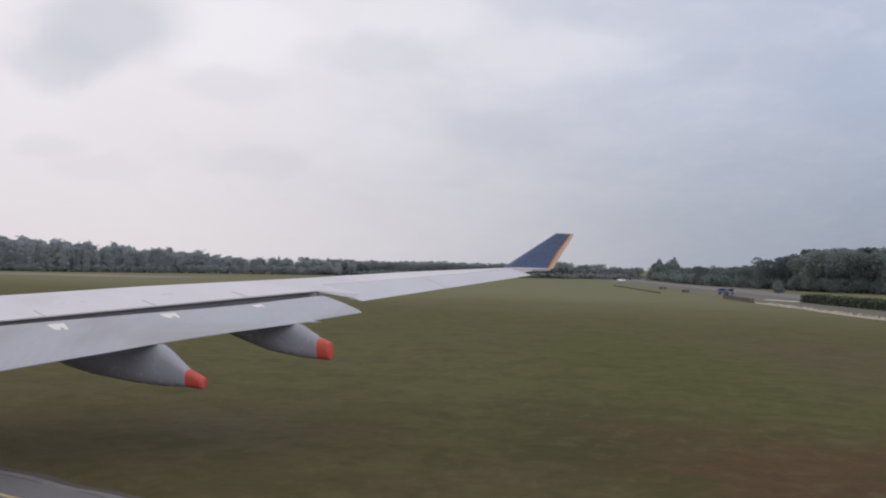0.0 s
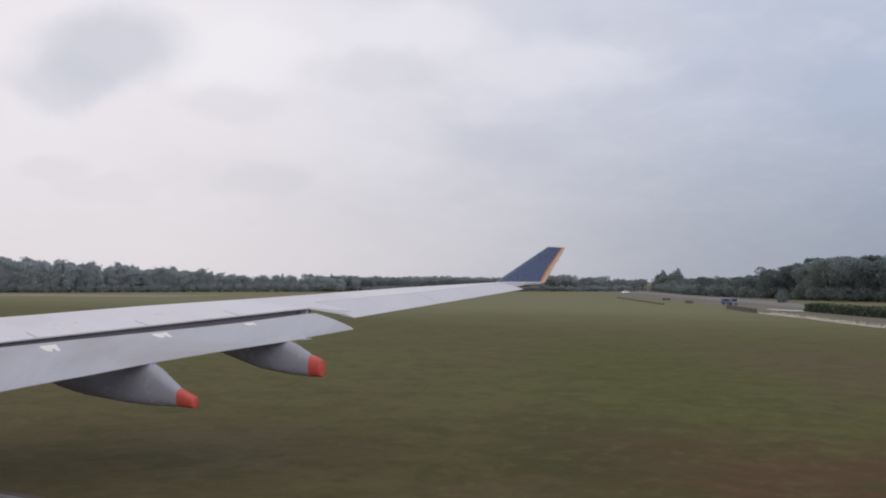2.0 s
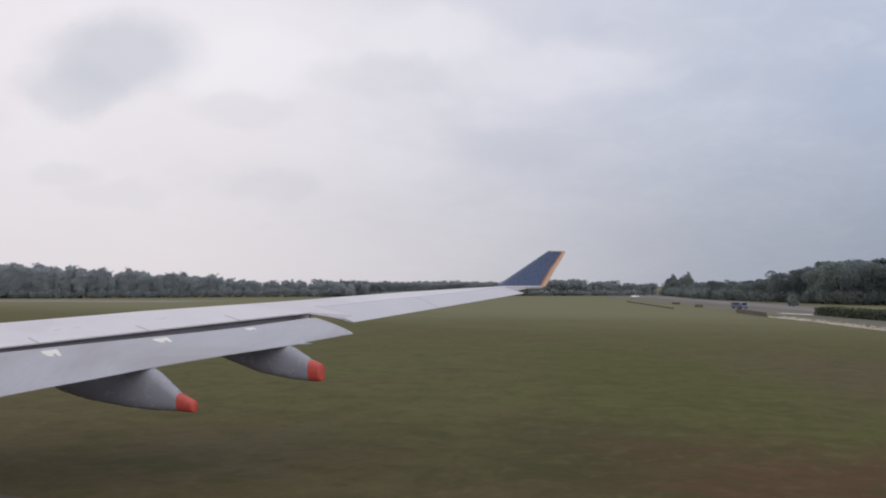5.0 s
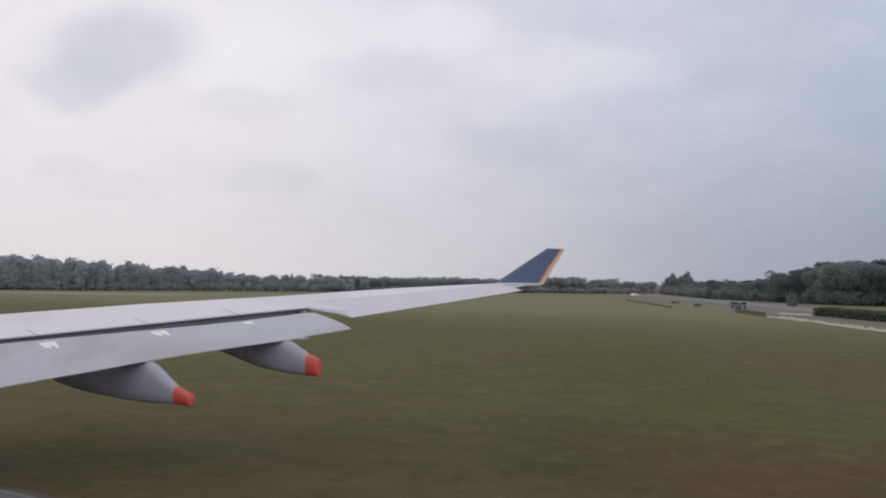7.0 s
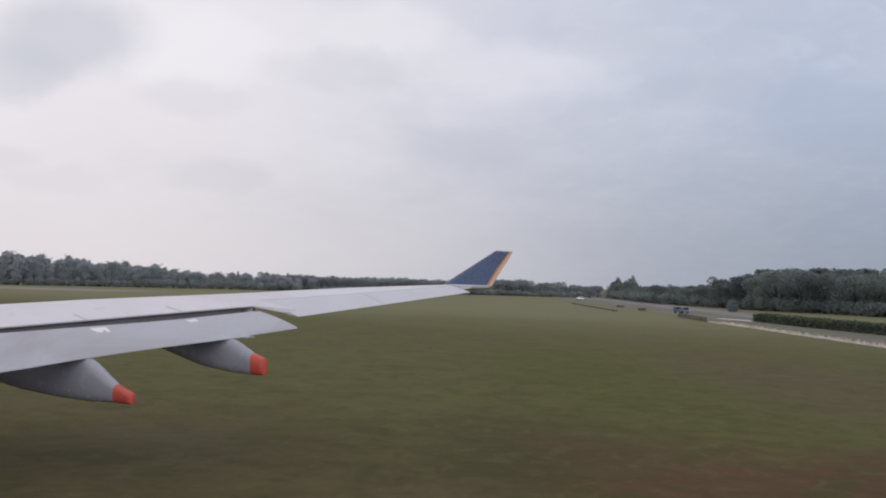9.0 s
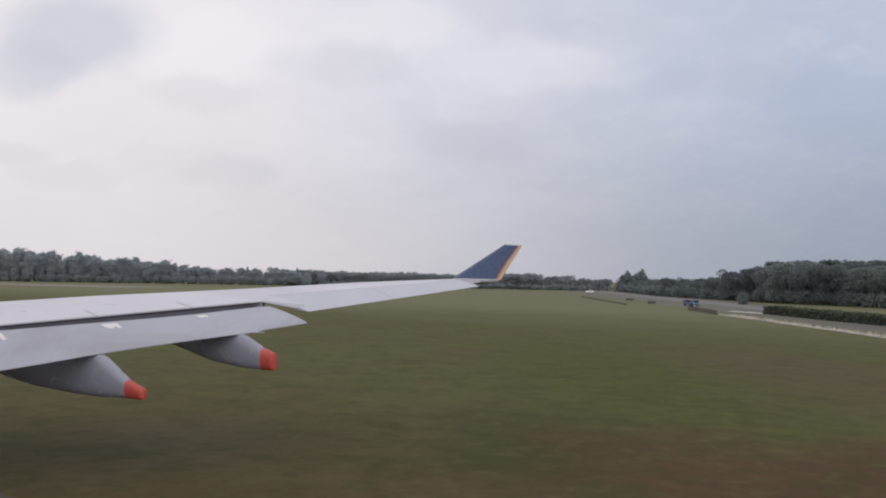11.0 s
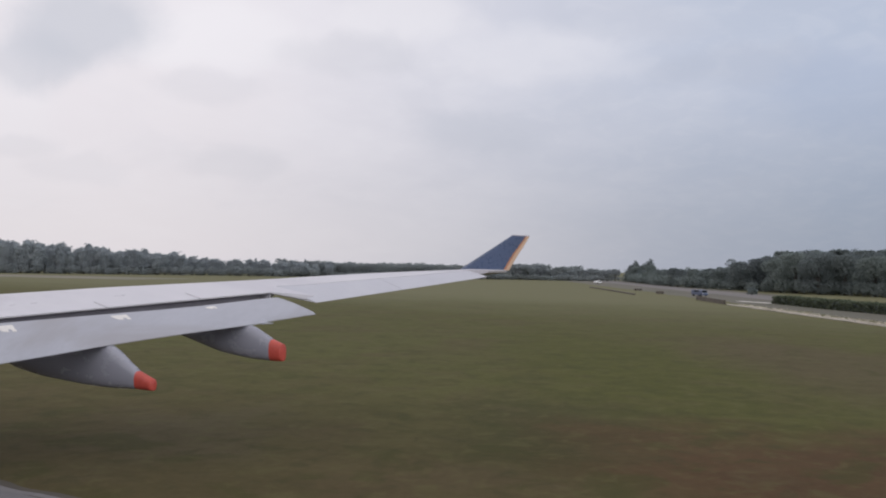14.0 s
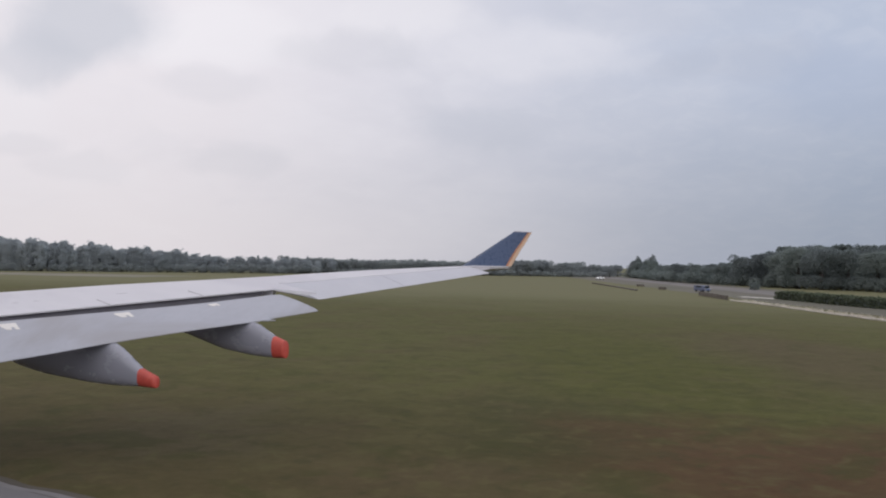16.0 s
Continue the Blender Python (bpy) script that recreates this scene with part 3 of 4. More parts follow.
# flap track fairings: long canoe bodies with red tails
def fairing(u, stations, tail_from, half=0.25):
    """stations: v, top z, bottom z below the eye, from front to rear."""
    def ring(v, zt, zb, w):
        zc, hz = EYE + (zt + zb) / 2, (zt - zb) / 2
        out = []
        for k in range(20):
            a = 2 * math.pi * k / 20
            ca, sa = math.cos(a), math.sin(a)
            e = 0.78
            out.append((u + w * math.copysign(abs(ca) ** e, ca), v, zc + hz * math.copysign(abs(sa) ** e, sa)))
        return out

    vs = [s[0] for s in stations][::-1]
    tops = [s[1] for s in stations][::-1]
    bots = [s[2] for s in stations][::-1]
    wid = [s[3] for s in stations][::-1]

    def at(v):
        return lerp_table(v, vs, tops), lerp_table(v, vs, bots), lerp_table(v, vs, wid)

    body = [ring(v, at(v)[0], at(v)[1], at(v)[2] * half) for v in steps(vs[-1], tail_from, 18)]
    ob = part("flap_track_fairing", lofted(body, 50), M_FAIR, aircraft, "long grey fairing under the flap with a red tail")
    rear_v = vs[0]
    tail = [ring(v, at(v)[0] + 0.004, at(v)[1] - 0.004, at(v)[2] * half + 0.004) for v in steps(tail_from - 0.002, rear_v, 5)]
    zt, zb, w = at(rear_v)
    tail.append(ring(rear_v - 0.03, zt - (zt - zb) * 0.12, zb + (zt - zb) * 0.02, w * half * 0.75))
    part("fairing_tail", lofted(tail, 50), M_RED, ob, "bright red tail cap")
    return ob


fairing(16.2, ((31.2, -2.55, -2.75, 0.15), (30.2, -2.35, -3.25, 0.6), (29.0, -2.25, -3.66, 0.95), (27.2, -2.25, -3.85, 1.0), (24.9, -2.35, -3.93, 1.0), (23.4, -2.56, -3.92, 0.95), (22.1, -3.29, -3.84, 0.72), (21.42, -3.48, -3.83, 0.55)), 22.1)
fairing(19.9, ((27.2, -1.95, -2.10, 0.15), (26.2, -1.85, -2.30, 0.6), (24.5, -1.80, -2.60, 0.95), (22.6, -1.85, -3.03, 1.0), (21.15, -2.02, -3.17, 0.95), (20.16, -2.47, -3.18, 0.75), (19.70, -2.60, -3.16, 0.64)), 20.16, 0.25)


# winglet: dark blue blade with an orange line and a gold trailing band
def winglet_ring(q, a, b):
    """q: 0 at the root, 1 at the top; a, b: the part of the chord from the front."""
    u = 29.02 + 0.50 * q
    front = 18.78 + (16.58 - 18.78) * q
    back = 16.42 + (15.78 - 16.42) * q
    z = EYE - 0.18 + 1.40 * q
    chord = front - back
    out = []
    half = []
    for i in range(9):
        s = a + (b - a) * i / 8
        th = 0.10 * chord * (2.0 * math.sqrt(max(s, 0.0)) * (1 - s) * 0.62 + 0.035)
        half.append((front - chord * s, th))
    out += [(u + th, v, z - (0.05 if q > 0.5 else 0.0) * (front - v) / chord) for v, th in half]
    out += [(u - th, v, z - (0.05 if q > 0.5 else 0.0) * (front - v) / chord) for v, th in reversed(half)]
    return out


def winglet_part(name, a, b, material, label, parent):
    return part(name, lofted([winglet_ring(q, a(q), b(q)) for q in steps(0, 1, 6)], 50), material, parent, label)


blade = winglet_part("winglet", lambda q: 0.0, lambda q: 0.895 - 0.10 * q, M_BLUE, "upright dark blue winglet at the wing tip", aircraft)
winglet_part("winglet_line", lambda q: 0.896 - 0.10 * q, lambda q: 0.932 - 0.07 * q, M_ORANGE, "thin orange line", blade)
winglet_part("winglet_band", lambda q: 0.933 - 0.07 * q, lambda q: 0.995, M_GOLD, "gold trailing band", blade)

# pale cap along the winglet's top edge
cap = [[(a, b, c + dz) for a, b, c in winglet_ring(1.0, 0.02, 0.97)] for dz in (0.003, 0.03)]
part("winglet_cap", lofted(cap), M_UPPER, blade, "thin pale cap")

# fuselage side and gear that carry the wing
rings = []
for v, r, dz in ((-12, 2.2, 0.5), (-10, 2.45, 0.3), (-5, 2.78, 0.0), (10, 2.82, 0), (30, 2.82, 0), (46, 2.82, 0), (52, 2.5, -0.2), (56, 1.7, -0.6), (58, 0.7, -0.9)):
    rings.append([(-3.95 + r * math.cos(2 * math.pi * k / 48), v, 5.75 + dz + r * 1.05 * math.sin(2 * math.pi * k / 48)) for k in range(48)])
part("fuselage", lofted(rings, 40), M_BODY, aircraft, "plain white fuselage")
for u, v in ((-1.6, 31.5), (-6.3, 31.5), (-3.95, 50.0)):
    bm = bmesh.new()
    bmesh.ops.create_cone(bm, cap_ends=True, segments=20, radius1=0.16, radius2=0.20, depth=2.7, matrix=Matrix.Translation((u, v, 1.95 + 0.0052 * v)))
    drop = 0.0052 * v
    leg = part("gear_leg", bm, M_STEEL, aircraft)
    for du, dv in itertools.product((-0.5, 0.5), (-0.75, 0.75)):
        bm = bmesh.new()
        bmesh.ops.create_cone(bm, cap_ends=True, segments=28, radius1=0.62, radius2=0.62, depth=0.42, matrix=Matrix.Translation((u + du, v + dv, 0.63 + drop)) @ Matrix.Rotation(math.pi / 2, 4, "Y"))
        bmesh.ops.bevel(bm, geom=[e for e in bm.edges if len(e.link_faces) == 2 and e.calc_face_angle(0) > 1], offset=0.09, segments=3, affect="EDGES")
        part("wheel", bm, M_RUBBER, leg)


# ---------------------------------------------------------------- trees
def leaf_cloud(rng, blobs, count, size, spread=0.10, lift=0.0):
    """Small leaf clumps, two crossed bent cards each, thick over lumpy blobs: many, uneven, with gaps."""
    blobs = np.array(blobs)
    weight = blobs[:, 3] ** 2
    pick = rng.choice(len(blobs), count, p=weight / weight.sum())
    way = rng.normal(size=(count, 3))
    way /= np.linalg.norm(way, axis=1)[:, None]
    way[:, 2] = np.where(way[:, 2] < -0.55, -way[:, 2], way[:, 2])
    reach = 1 - np.abs(rng.normal(0, spread, count)) + 0.12 * rng.random(count)
    centre = blobs[pick, :3] + way * (blobs[pick, 3] * np.clip(reach, 0.25, 1.18))[:, None] * np.array((1, 1, 0.85)) + rng.normal(0, size * 0.7, (count, 3))
    face = way + 0.45 * rng.normal(size=(count, 3))
    face /= np.linalg.norm(face, axis=1)[:, None]
    a = np.cross(face, rng.normal(size=(count, 3)))
    a /= np.linalg.norm(a, axis=1)[:, None]
    b = np.cross(face, a)
    s = (size * (0.6 + 0.8 * rng.random(count)))[:, None]
    c = np.cross(a, b) * 0.35
    verts = np.stack([centre - a * s - b * s * 0.3, centre + a * s * 0.1 - b * s * 0.75 + c * s, centre + a * s + b * s * 0.2, centre - a * s * 0.1 + b * s * 0.75 + c * s], 1)
    verts[:, :, 2] = np.maximum(verts[:, :, 2], 0.05)
    faces = np.arange(count * 4).reshape(count, 4)
    return verts.reshape(-1, 3), faces


def limb(bm, a, b, ra, rb, seg=7):
    a, b = Vector(a), Vector(b)
    m = Matrix.Translation((a + b) / 2) @ (b - a).to_track_quat("Z", "Y").to_matrix().to_4x4()
    bmesh.ops.create_cone(bm, cap_ends=True, segments=seg, radius1=ra, radius2=rb, depth=(b - a).length, matrix=m)


def tree_meshes(seed, height, width, shape, leaves, size, material):
    rng = np.random.default_rng(seed)
    bm = bmesh.new()
    limb(bm, (0, 0, -0.1), (0.1, 0, height * 0.35), width * 0.05 + 0.07, width * 0.035 + 0.05, 9)
    limb(bm, (0.1, 0, height * 0.34), (-0.05, 0.1, height * 0.8), width * 0.035 + 0.05, 0.05, 7)
    blobs = []
    if shape == "round":
        blobs.append((0, 0, height * 0.60, min(width * 0.36, height * 0.38)))
        for k in range(11):
            a, r = 2 * math.pi * (k + rng.random() * 0.7) / 11, width * (0.20 + 0.14 * rng.random())
            z = height * (0.34 + 0.48 * rng.random())
            blobs.append((r * math.cos(a), r * math.sin(a), z, width * (0.15 + 0.09 * rng.random())))
        for k in range(5):
            blobs.append((width * rng.normal(0, 0.16), width * rng.normal(0, 0.16), height * (0.78 + 0.10 * rng.random()), width * (0.11 + 0.06 * rng.random())))
        for k in range(6):
            a = 2 * math.pi * k / 6
            blobs.append((width * 0.32 * math.cos(a), width * 0.32 * math.sin(a), height * 0.16, width * 0.18))
    elif shape == "umbrella":
        for k in range(16):
            a, d = 2 * math.pi * (k + rng.random()) * 0.382, width * 0.40 * math.sqrt((k + 0.3) / 16)
            blobs.append((d * math.cos(a), d * math.sin(a), height * (0.895 - 0.05 * (d / width) - 0.03 * rng.random()), width * (0.085 + 0.03 * rng.random())))
        for k in range(6):
            blobs.append((width * rng.normal(0, 0.15), width * rng.normal(0, 0.15), height * (0.55 + 0.2 * rng.random()), width * 0.12))
    elif shape == "spire":
        n = 12
        for k in range(n):
            q = (k + 0.5) / n
            r = width * 0.36 * (1 - q) ** 0.75 + 0.25
            for j in range(3):
                a = rng.random() * 2 * math.pi
                d = r * 0.6 * rng.random() + r * 0.15
                blobs.append((d * math.cos(a), d * math.sin(a), height * (0.10 + 0.87 * q), r * (0.55 + 0.25 * rng.random())))
    else:
        n = 9
        for k in range(n):
            q = (k + 0.5) / n
            r = width * (0.20 + 0.18 * math.sin(math.pi * (q * 0.84 + 0.10)))
            blobs.append((0, 0, height * (0.14 + 0.78 * q), r * 0.80))
            for j in range(4):
                a = rng.random() * 2 * math.pi
                d = r * (0.25 + 0.65 * rng.random())
                blobs.append((d * math.cos(a), d * math.sin(a), height * (0.13 + 0.80 * q + 0.05 * rng.random()), r * (0.30 + 0.28 * rng.random())))
        for k in range(9):
            a, d = rng.random() * 2 * math.pi, width * 0.34 * rng.random()
            blobs.append((d * math.cos(a), d * math.sin(a), height * (0.80 + 0.20 * rng.random()), width * (0.035 + 0.045 * rng.random())))
    for x, y, z, r in blobs[1:8]:
        limb(bm, (0, 0, max(height * 0.22, z * 0.6)), (x * 0.8, y * 0.8, z), 0.08 + width * 0.008, 0.03, 5)
    trunk = bpy.data.meshes.new("trunk")
    bm.to_mesh(trunk)
    bm.free()
    trunk.materials.append(M_BARK)
    verts, faces = leaf_cloud(rng, blobs, leaves, size)
    crown = mesh_of("crown", verts.tolist(), faces.tolist(), material)
    return trunk, crown


def tree_model(name, label, group, meshes):
    root = thing(name, label, "tree", group=group)
    part("trunk", meshes[0], None, root)
    part("crown", meshes[1], None, root)
    return root


def place(models, rng, x, y, scale=1.0, tall=1.0):
    src = models[int(rng.integers(len(models)))]
    x, y, k = set_out(x, y)
    m = pose(x, y, 0, 0, 0, rng.random() * 360)
    s = scale * k * (0.88 + 0.24 * rng.random())
    got = copy_thing(src, m)
    got.scale = (s, s, s * tall)
    return got


rng = np.random.default_rng(7)
broad = [tree_model("broadleaf_tree", "dense dark green broadleaf tree with a rounded crown", "wood beside the road", tree_meshes(20 + k, 10.0, 10.5, "round", 9000, 0.170, M_LEAF_A)) for k in range(4)]
spires = [tree_model("conifer_tree", "grey-green pointed tree standing above its neighbours", "wood beside the road", tree_meshes(40 + k, 9.0, 10.0, "spire", 5000, 0.17, M_LEAF_D)) for k in range(2)]
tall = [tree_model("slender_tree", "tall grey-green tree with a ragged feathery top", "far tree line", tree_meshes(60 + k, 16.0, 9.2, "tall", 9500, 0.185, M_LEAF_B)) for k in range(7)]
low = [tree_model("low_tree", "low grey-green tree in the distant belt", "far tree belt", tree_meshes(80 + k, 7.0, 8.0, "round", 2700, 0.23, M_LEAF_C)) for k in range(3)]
ca, sa = math.cos(AIR), math.sin(AIR)


def air(u, v):
    return u * ca - v * sa, u * sa + v * ca


# wood beside the road: three uneven rows, heights read along the edge
EDGE = ((330, 67), (300, 67), (258, 64), (222, 66), (205, 72), (188, 73), (174, 79), (154, 86), (130, 92), (105, 98))


def edge_x(y):
    return lerp_table(y, [e[0] for e in EDGE][::-1], [e[1] for e in EDGE][::-1])


for row, back in enumerate((4.0, 10.5, 19.0)):
    y = 96.0
    while y < 316:
        h = lerp_table(y, (100, 150, 180, 198, 207, 215, 250, 285, 330), (0.87, 0.86, 0.88, 0.88, 0.88, 0.58, 0.48, 0.43, 0.46)) * (0.93 + 0.05 * row)
        place(broad, rng, edge_x(y) + back + rng.normal(0, 0.8), y + rng.normal(0, 1.5), h)
        y += (6.2 if row < 1 else 8.0) * (0.8 + 0.4 * rng.random())
# flat-topped trees that stand over the edge of the wood
umbrellas = [tree_model("umbrella_tree", "dark flat-topped tree standing over the wood", "wood beside the road", tree_meshes(70 + k, 10.0, 4.6, "umbrella", 2600, 0.17, M_LEAF_A)) for k in range(2)]
for k, (lean, deep, h) in enumerate(((0.405, 184, 1.015), (0.437, 179, 1.0), (0.472, 171, 1.035), (0.501, 165, 1.01), (0.528, 160, 1.01), (0.415, 176, 0.98))):
    x, y, grow = set_out(lean * (deep + 16), deep + 16)
    tree = umbrellas[k] if k < 2 else copy_thing(umbrellas[k % 2], pose(x, y, 0, 0, 0, 70 * k))
    tree.matrix_basis = pose(x, y, 0, 0, 0, 70 * k)
    tree.scale = (grow * h, grow * h, grow * h)
# two pointed trees at the end of the wood
for x, y, h in ((69.2, 311, 0.66), (70.6, 309, 0.98), (72.0, 312, 0.76), (73.4, 309, 0.70), (74.6, 312, 0.80), (76.0, 309, 1.0), (77.8, 311, 0.62), (79.6, 311, 0.50)):
    place(spires, rng, x, y, h * 1.02)
for x, y, h in ((70.5, 307, 0.62), (74.5, 306, 0.64), (79.0, 307, 0.50)):
    place(broad, rng, x, y, h)

# far belt ahead: low trees across the end of the airfield
for row, back in enumerate((0, 8)):
    v = 127.0
    while v < 300:
        h = lerp_table(v, (124, 142, 150, 163, 175, 200, 260, 300), (0.62, 0.66, 0.76, 0.86, 0.80, 0.80, 0.92, 1.1)) * (0.95 + 0.05 * row)
        x, y = air(300 + back + rng.normal(0, 1.0), v)
        place(low, rng, x, y, h)
        v += 5.0 * (0.8 + 0.4 * rng.random())
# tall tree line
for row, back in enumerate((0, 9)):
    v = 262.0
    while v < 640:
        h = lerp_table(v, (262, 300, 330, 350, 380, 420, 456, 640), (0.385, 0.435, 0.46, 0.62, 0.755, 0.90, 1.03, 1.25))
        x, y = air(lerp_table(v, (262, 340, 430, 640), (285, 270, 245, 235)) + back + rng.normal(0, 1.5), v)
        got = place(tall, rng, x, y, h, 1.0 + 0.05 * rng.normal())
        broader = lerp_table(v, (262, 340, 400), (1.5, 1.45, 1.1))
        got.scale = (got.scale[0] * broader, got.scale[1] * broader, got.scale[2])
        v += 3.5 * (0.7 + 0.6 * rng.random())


# each pattern tree stands in the wood too
for k, src in enumerate(broad + spires + tall + low):
    x, y = (108 + 7 * k, 190 + 9 * k) if k < 6 else air(262 + 4 * k, 400 + 12 * k) if k < 13 else air(322, 20 * k - 110)
    x, y, grow = set_out(x, y)
    grow *= 1.0 if 6 <= k < 13 else 0.8
    src.location, src.scale = (x, y, 0), (grow, grow, grow)


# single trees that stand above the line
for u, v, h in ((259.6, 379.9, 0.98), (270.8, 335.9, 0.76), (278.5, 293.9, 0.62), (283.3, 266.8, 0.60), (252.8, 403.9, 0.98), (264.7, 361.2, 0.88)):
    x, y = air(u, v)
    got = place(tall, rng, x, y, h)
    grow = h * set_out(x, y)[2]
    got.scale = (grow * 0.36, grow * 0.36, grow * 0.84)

# undergrowth that closes the foot of the woods
def thicket(name, label, spine, size, count, material, height, category="bushes", seed=1):
    r = np.random.default_rng(seed)
    blobs = []
    for (xa, ya), (xb, yb) in zip(spine, spine[1:]):
        n = max(2, int(math.hypot(xb - xa, yb - ya) / (height * 0.45)))
        for k in range(n):
            q = k / n
            blobs.append((xa + (xb - xa) * q + r.normal(0, height * 0.25), ya + (yb - ya) * q + r.normal(0, height * 0.25), height * (0.2 + 0.4 * r.random()), height * (0.32 + 0.4 * r.random())))
    verts, faces = leaf_cloud(r, blobs, count, size, 0.3)
    verts = set_out_points(verts)
    ob = new(name, mesh_of(name, verts.tolist(), faces.tolist(), material))
    return tagged(ob, label, category, kind="stuff")


thicket("undergrowth", "dark shrubs closing the foot of the wood", [(edge_x(y) + 2.0, y) for y in steps(314, 100, 22)], 0.20, 30000, M_LEAF_A, 2.9, seed=3)
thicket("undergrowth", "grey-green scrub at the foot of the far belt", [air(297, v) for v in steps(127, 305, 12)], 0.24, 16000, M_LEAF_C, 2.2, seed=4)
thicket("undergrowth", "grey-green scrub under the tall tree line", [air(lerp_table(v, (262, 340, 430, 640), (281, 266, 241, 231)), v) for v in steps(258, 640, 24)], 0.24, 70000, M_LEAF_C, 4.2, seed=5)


# ---------------------------------------------------------------- roadside things
def hedge():
    r = np.random.default_rng(11)
    n = 13000
    y = 60 + 71.5 * r.random(n)
    x0 = np.interp(y, (60, 96, 114, 131), (56.0, 54.2, 52.2, 51.4))
    side = r.integers(0, 3, n)
    h = 1.15 + 0.06 * np.sin(y * 0.9) + 0.05 * np.sin(y * 2.3)
    x = np.where(side == 0, x0 + r.normal(0, 0.07, n), x0 + 2.2 * r.random(n))
    z = np.where(side == 0, h * r.random(n), h + r.normal(0, 0.06, n))
    c = np.stack([x, y, np.maximum(z, 0.06)], 1)
    a = r.normal(size=(n, 3)); a /= np.linalg.norm(a, axis=1)[:, None]
    b = np.cross(a, r.normal(size=(n, 3))); b /= np.linalg.norm(b, axis=1)[:, None]
    s = (0.10 + 0.10 * r.random(n))[:, None]
    verts = np.stack([c - a * s, c - b * s * 0.7, c + a * s, c + b * s * 0.7], 1)
    verts[:, :, 2] = np.maximum(verts[:, :, 2], 0.01)
    root = thing("hedge", "long clipped dark green hedge beside the service road", "hedge", pose(53, 96, 0))
    inv = pose(53, 96, 0).inverted()
    core = [[(xx, yy, 0.0), (xx, yy, 1.05), (xx + 2.0, yy, 1.05), (xx + 2.0, yy, 0.0)] for yy in steps(60.2, 131.2, 36) for xx in [float(np.interp(yy, (60, 96, 114, 131), (56.1, 54.3, 52.3, 51.5)))]]
    bm = lofted(core)
    bm.transform(inv)
    part("twig_core", bm, M_LEAF_A, root)
    vv = verts.reshape(-1, 3) - np.array((53, 96, 0))
    part("foliage", mesh_of("foliage", vv.tolist(), np.arange(n * 4).reshape(n, 4).tolist(), M_HEDGE), None, root)
    set_out_thing(root)


hedge()

# open concrete drain along the grass, in cast lengths
drain = thing("drain", "pale concrete drain edge with dry grass along it", "drain", pose(42.6, 60, 0), kind="structure")
length = bmesh.new()
box(length, (-0.06, 0.0, 0.0), (0.06, 2.97, 0.17), 0.02)
box(length, (0.05, 0.0, 0.0), (0.20, 2.97, 0.03))
drain_mesh = bpy.data.meshes.new("drain_length")
length.to_mesh(drain_mesh)
length.free()
drain_mesh.materials.append(M_CONCRETE)
r = random.Random(5)
for k in range(22):
    ob = part("drain_length", drain_mesh, None, drain)
    ob.location = (r.uniform(-0.04, 0.04), k * 3.0, r.uniform(-0.02, 0.02))
set_out_thing(drain)


def tufts(name, label, count, spread, material, height, seed, width=0.05, blades=5):
    """Grass tufts from blades that taper and lean."""
    q = np.random.default_rng(seed)
    xy = np.array([spread(q) for _ in range(count)])
    base = np.repeat(xy, blades, 0) + q.normal(0, 0.06, (count * blades, 2))
    n = len(base)
    a = q.random(n) * 2 * math.pi
    h = height * (0.5 + 0.8 * q.random(n))
    lean = q.normal(0, 0.25, (n, 2)) * h[:, None]
    w = width * (0.6 + 0.8 * q.random(n))
    dx, dy = np.cos(a) * w, np.sin(a) * w
    zero = np.full(n, 0.0)
    v = np.stack([np.stack([base[:, 0] - dx, base[:, 1] - dy, zero], 1), np.stack([base[:, 0] + dx, base[:, 1] + dy, zero], 1), np.stack([base[:, 0] + lean[:, 0], base[:, 1] + lean[:, 1], h], 1)], 1)
    ob = new(name, mesh_of(name, set_out_points(v.reshape(-1, 3)).tolist(), np.arange(n * 3).reshape(n, 3).tolist(), material))
    return tagged(ob, label, "grass", kind="stuff")


tufts("dry_grass", "pale dry grass standing along the drain", 430, lambda q: (42.8 + q.normal(0, 0.12), 60 + 62 * q.random() ** 1.2), M_STRAW, 0.40, 21, 0.04)

# one shrub standing out before the wood
shrub = thing("shrub", "dark rounded shrub standing out before the wood", "shrub", pose(94.3, 256.8, 0))
shrub_stem, shrub_leaves = tree_meshes(95, 2.1, 3.2, "round", 1700, 0.12, M_LEAF_A)
part("stem", shrub_stem, None, shrub)
part("foliage", shrub_leaves, None, shrub)

# short pale path that leads to the end of the hedge
sheet("side_path", M_CONCRETE, [0, 0.8, 1.6], steps(0, 9.5, 10), 0.035, "short pale concrete path by the hedge", "path", turn=radians(18), waver=0.15, at=(51.2, 130.5))

# low brown barrier made of boards on posts
barrier = thing("barrier", "low weathered dark brown barrier of boards at the grass edge", "barrier", pose(42.5, 126.8, 0, 0, 0, -3.2))
for k in range(7):
    bm = box(bmesh.new(), (-0.07, k * 2.9 - 0.07, 0), (0.07, k * 2.9 + 0.07, 0.70), 0.01)
    part("post", bm, M_BROWN, barrier)
for k, j in itertools.product(range(6), range(3)):
    bm = box(bmesh.new(), (-0.12, k * 2.9 + 0.02, 0.04 + j * 0.215), (-0.075, k * 2.9 + 2.88, 0.04 + j * 0.215 + 0.20), 0.006)
    part("board", bm, M_BROWN, barrier)
set_out_thing(barrier)

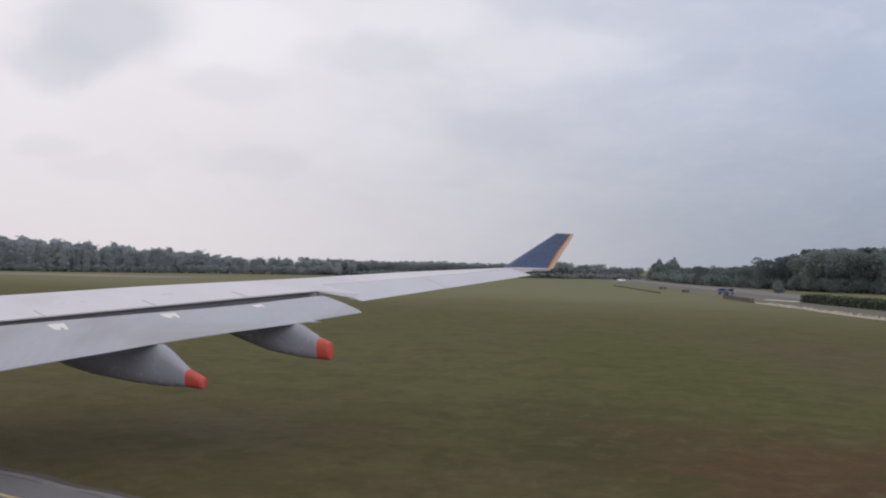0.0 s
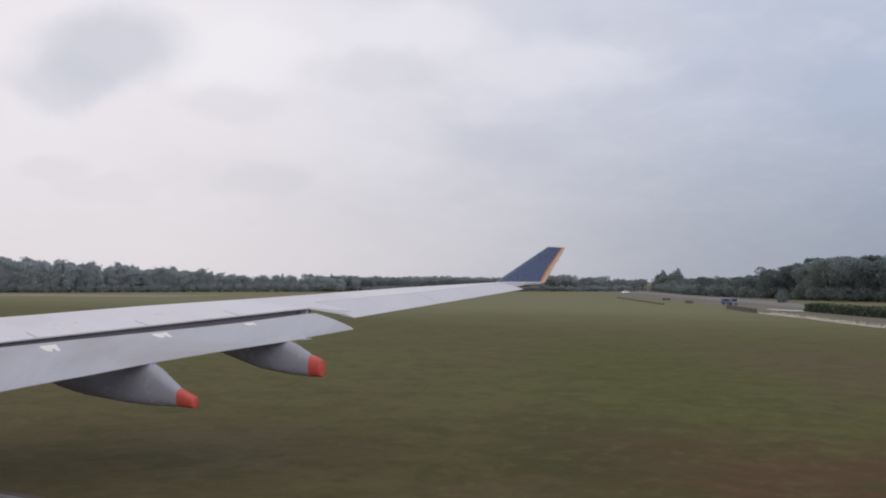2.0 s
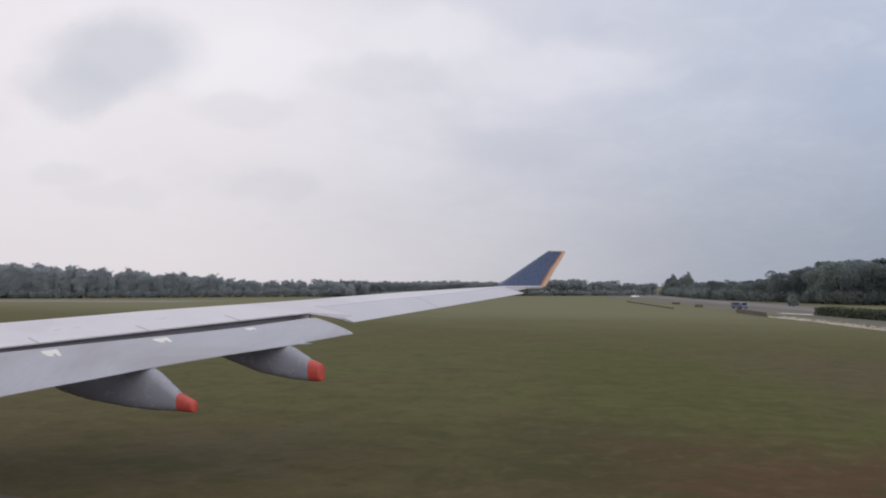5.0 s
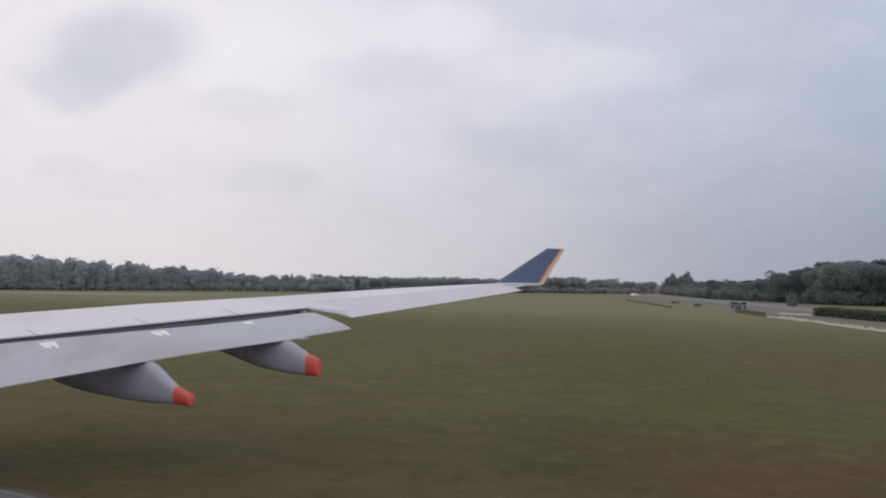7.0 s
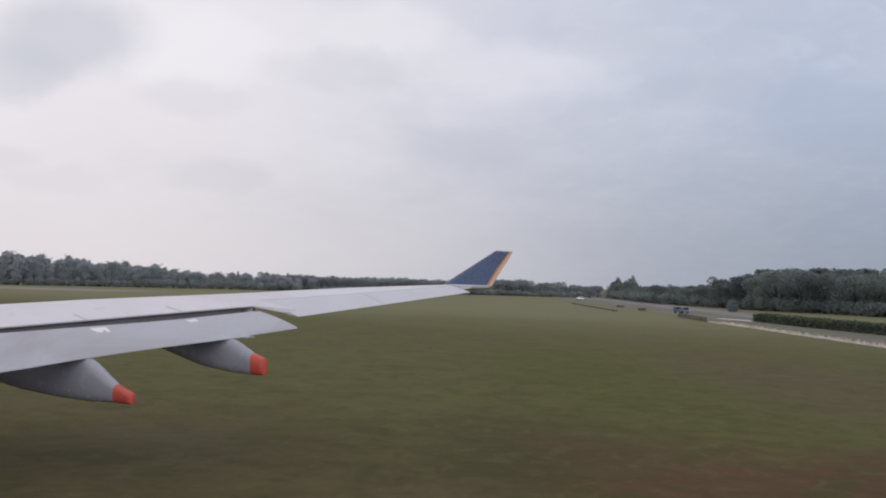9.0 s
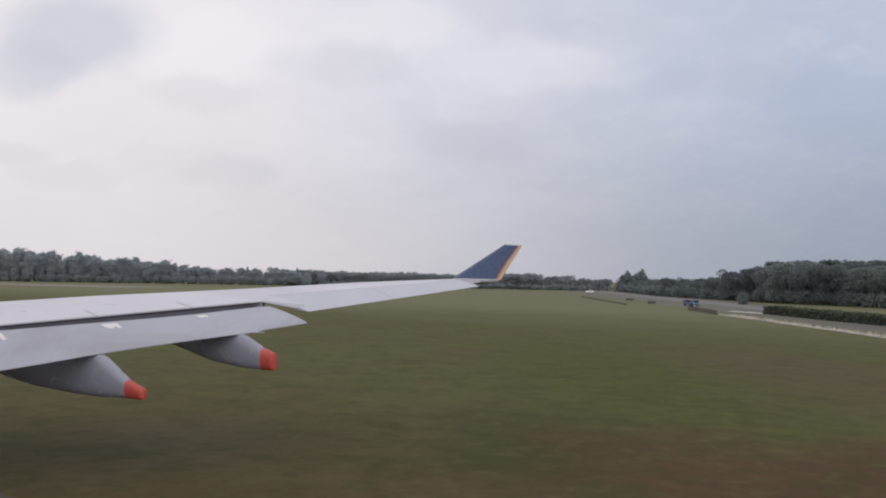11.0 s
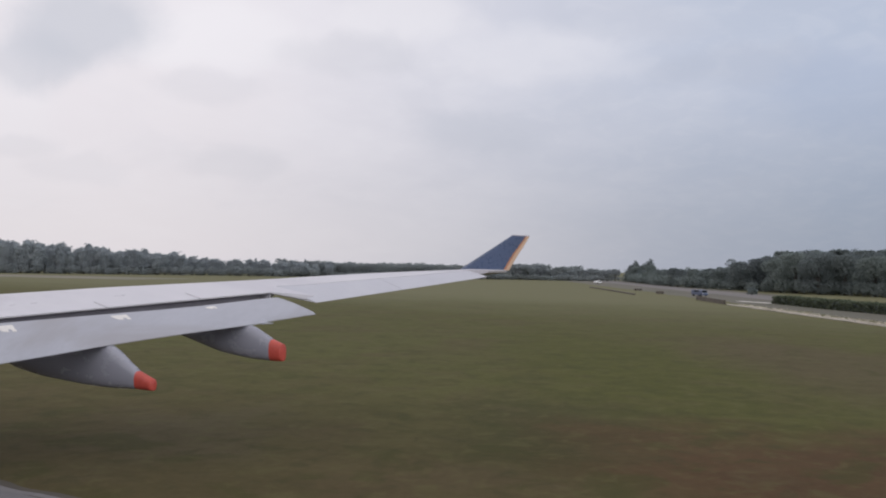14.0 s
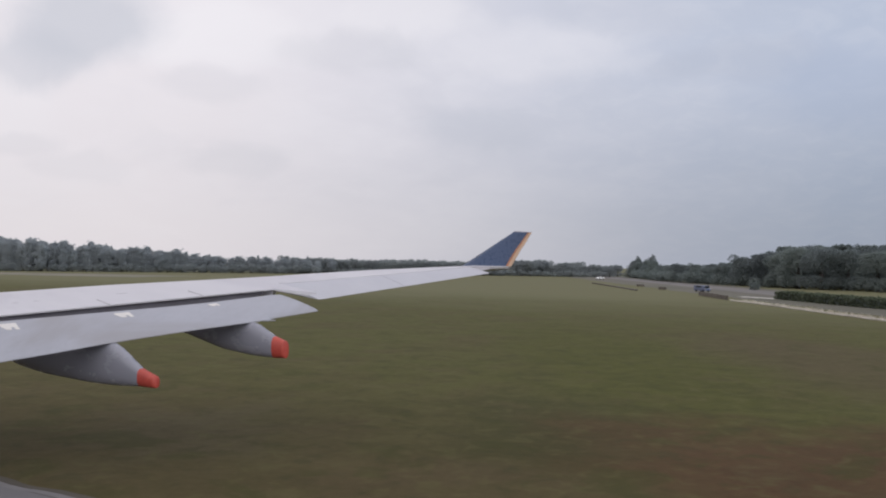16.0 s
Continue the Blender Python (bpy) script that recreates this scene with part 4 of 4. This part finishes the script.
# low earth-brown kerb bank further out
bank = thing("kerb", "low brown earth kerb at the far grass edge", "kerb", pose(38.2, 168.0, 0, 0, 0, -1.2), kind="structure")
for k in range(19):
    bm = box(bmesh.new(), (-0.25, k * 3.0, 0), (0.25, k * 3.0 + 2.96, 0.25), 0.05)
    part("kerb_length", bm, M_BROWN, bank)
set_out_thing(bank)


def car(name, label, m, paint, length, width, height, van=False):
    root = thing(name, label, "car", m)
    L, W2, Hh = length, width / 2, height
    prof = [(0.0, 0.28), (0.0, 0.62), (0.10, 0.72), (0.26, 0.78), (0.38, 1.0), (0.78, 1.0), (0.95, 0.72), (1.0, 0.62), (1.0, 0.28)]
    if van:
        prof = [(0.0, 0.2), (0.0, 0.5), (0.06, 0.56), (0.16, 0.97), (0.22, 1.0), (0.98, 1.0), (1.0, 0.95), (1.0, 0.2)]
    rings = []
    for x in (-W2, -W2 * 0.93, W2 * 0.93, W2):
        inset = 0.05 if abs(x) > W2 * 0.95 else 0.0
        rings.append([(x, (a - 0.5) * (L - inset), b * (Hh - inset)) for a, b in prof])
    part("body", lofted(rings, 30), paint, root)
    for sx in (-1, 1):
        bm = box(bmesh.new(), (sx * W2 - 0.015, -0.14 * L, Hh * 0.70), (sx * W2 + 0.015, 0.28 * L, Hh * 0.92), 0.006)
        part("side_window", bm, M_GLASS, root)
        for sy in (-0.31, 0.31):
            bm = bmesh.new()
            bmesh.ops.create_cone(bm, cap_ends=True, segments=20, radius1=0.32, radius2=0.32, depth=0.22, matrix=Matrix.Translation((sx * (W2 - 0.10), sy * L, 0.32)) @ Matrix.Rotation(math.pi / 2, 4, "Y"))
            part("wheel", bm, M_RUBBER, root)
    zg = 0.55 if van else 0.74
    bm = box(bmesh.new(), (-W2 * 0.82, -0.5 * L * (0.86 if van else 0.42), Hh * zg), (W2 * 0.82, -0.5 * L * (0.80 if van else 0.36), Hh * 0.94), 0.01)
    part("windscreen", bm, M_GLASS, root)
    for sx in (-1, 1):
        bm = box(bmesh.new(), (sx * W2 * 0.9 - 0.12, -0.5 * L - 0.02, Hh * 0.42), (sx * W2 * 0.9 + 0.02, -0.5 * L + 0.04, Hh * 0.52), 0.008)
        part("headlight", bm, M_FITTING, root)
    return root


car("parked_car", "small blue car parked by the far verge", pose(70.7, 231.6, 0, 0, 0, 24), M_CARBLUE, 4.6, 1.9, 1.73, van=True)
car("car", "white car crossing the distant verge", pose(80.2, 435.3, 0, 0, 0, -50), M_WHITECAR, 4.8, 1.9, 1.58)


def crate(name, label, m, size):
    root = thing(name, label, "crate", m, "brown crates on the verge")
    x, y, z = size
    part("crate_body", box(bmesh.new(), (-x / 2, -y / 2, 0.08), (x / 2, y / 2, z), 0.04), M_BROWN, root)
    part("lid", box(bmesh.new(), (-x / 2 - 0.04, -y / 2 - 0.04, z + 0.003), (x / 2 + 0.04, y / 2 + 0.04, z + 0.07), 0.02), M_BROWN, root)
    for sx in (-1, 1):
        part("skid", box(bmesh.new(), (sx * x * 0.35 - 0.08, -y / 2, 0), (sx * x * 0.35 + 0.08, y / 2, 0.077), 0.01), M_BROWN, root)


crate("crate", "low brown crate lying on the dry verge", pose(66.9, 288.3, 0, 0, 0, 15), (2.18, 1.46, 0.61))
crate("crate", "low brown crate lying on the dry verge", pose(64.1, 248.3, 0, 0, 0, -20), (2.13, 1.71, 0.74))
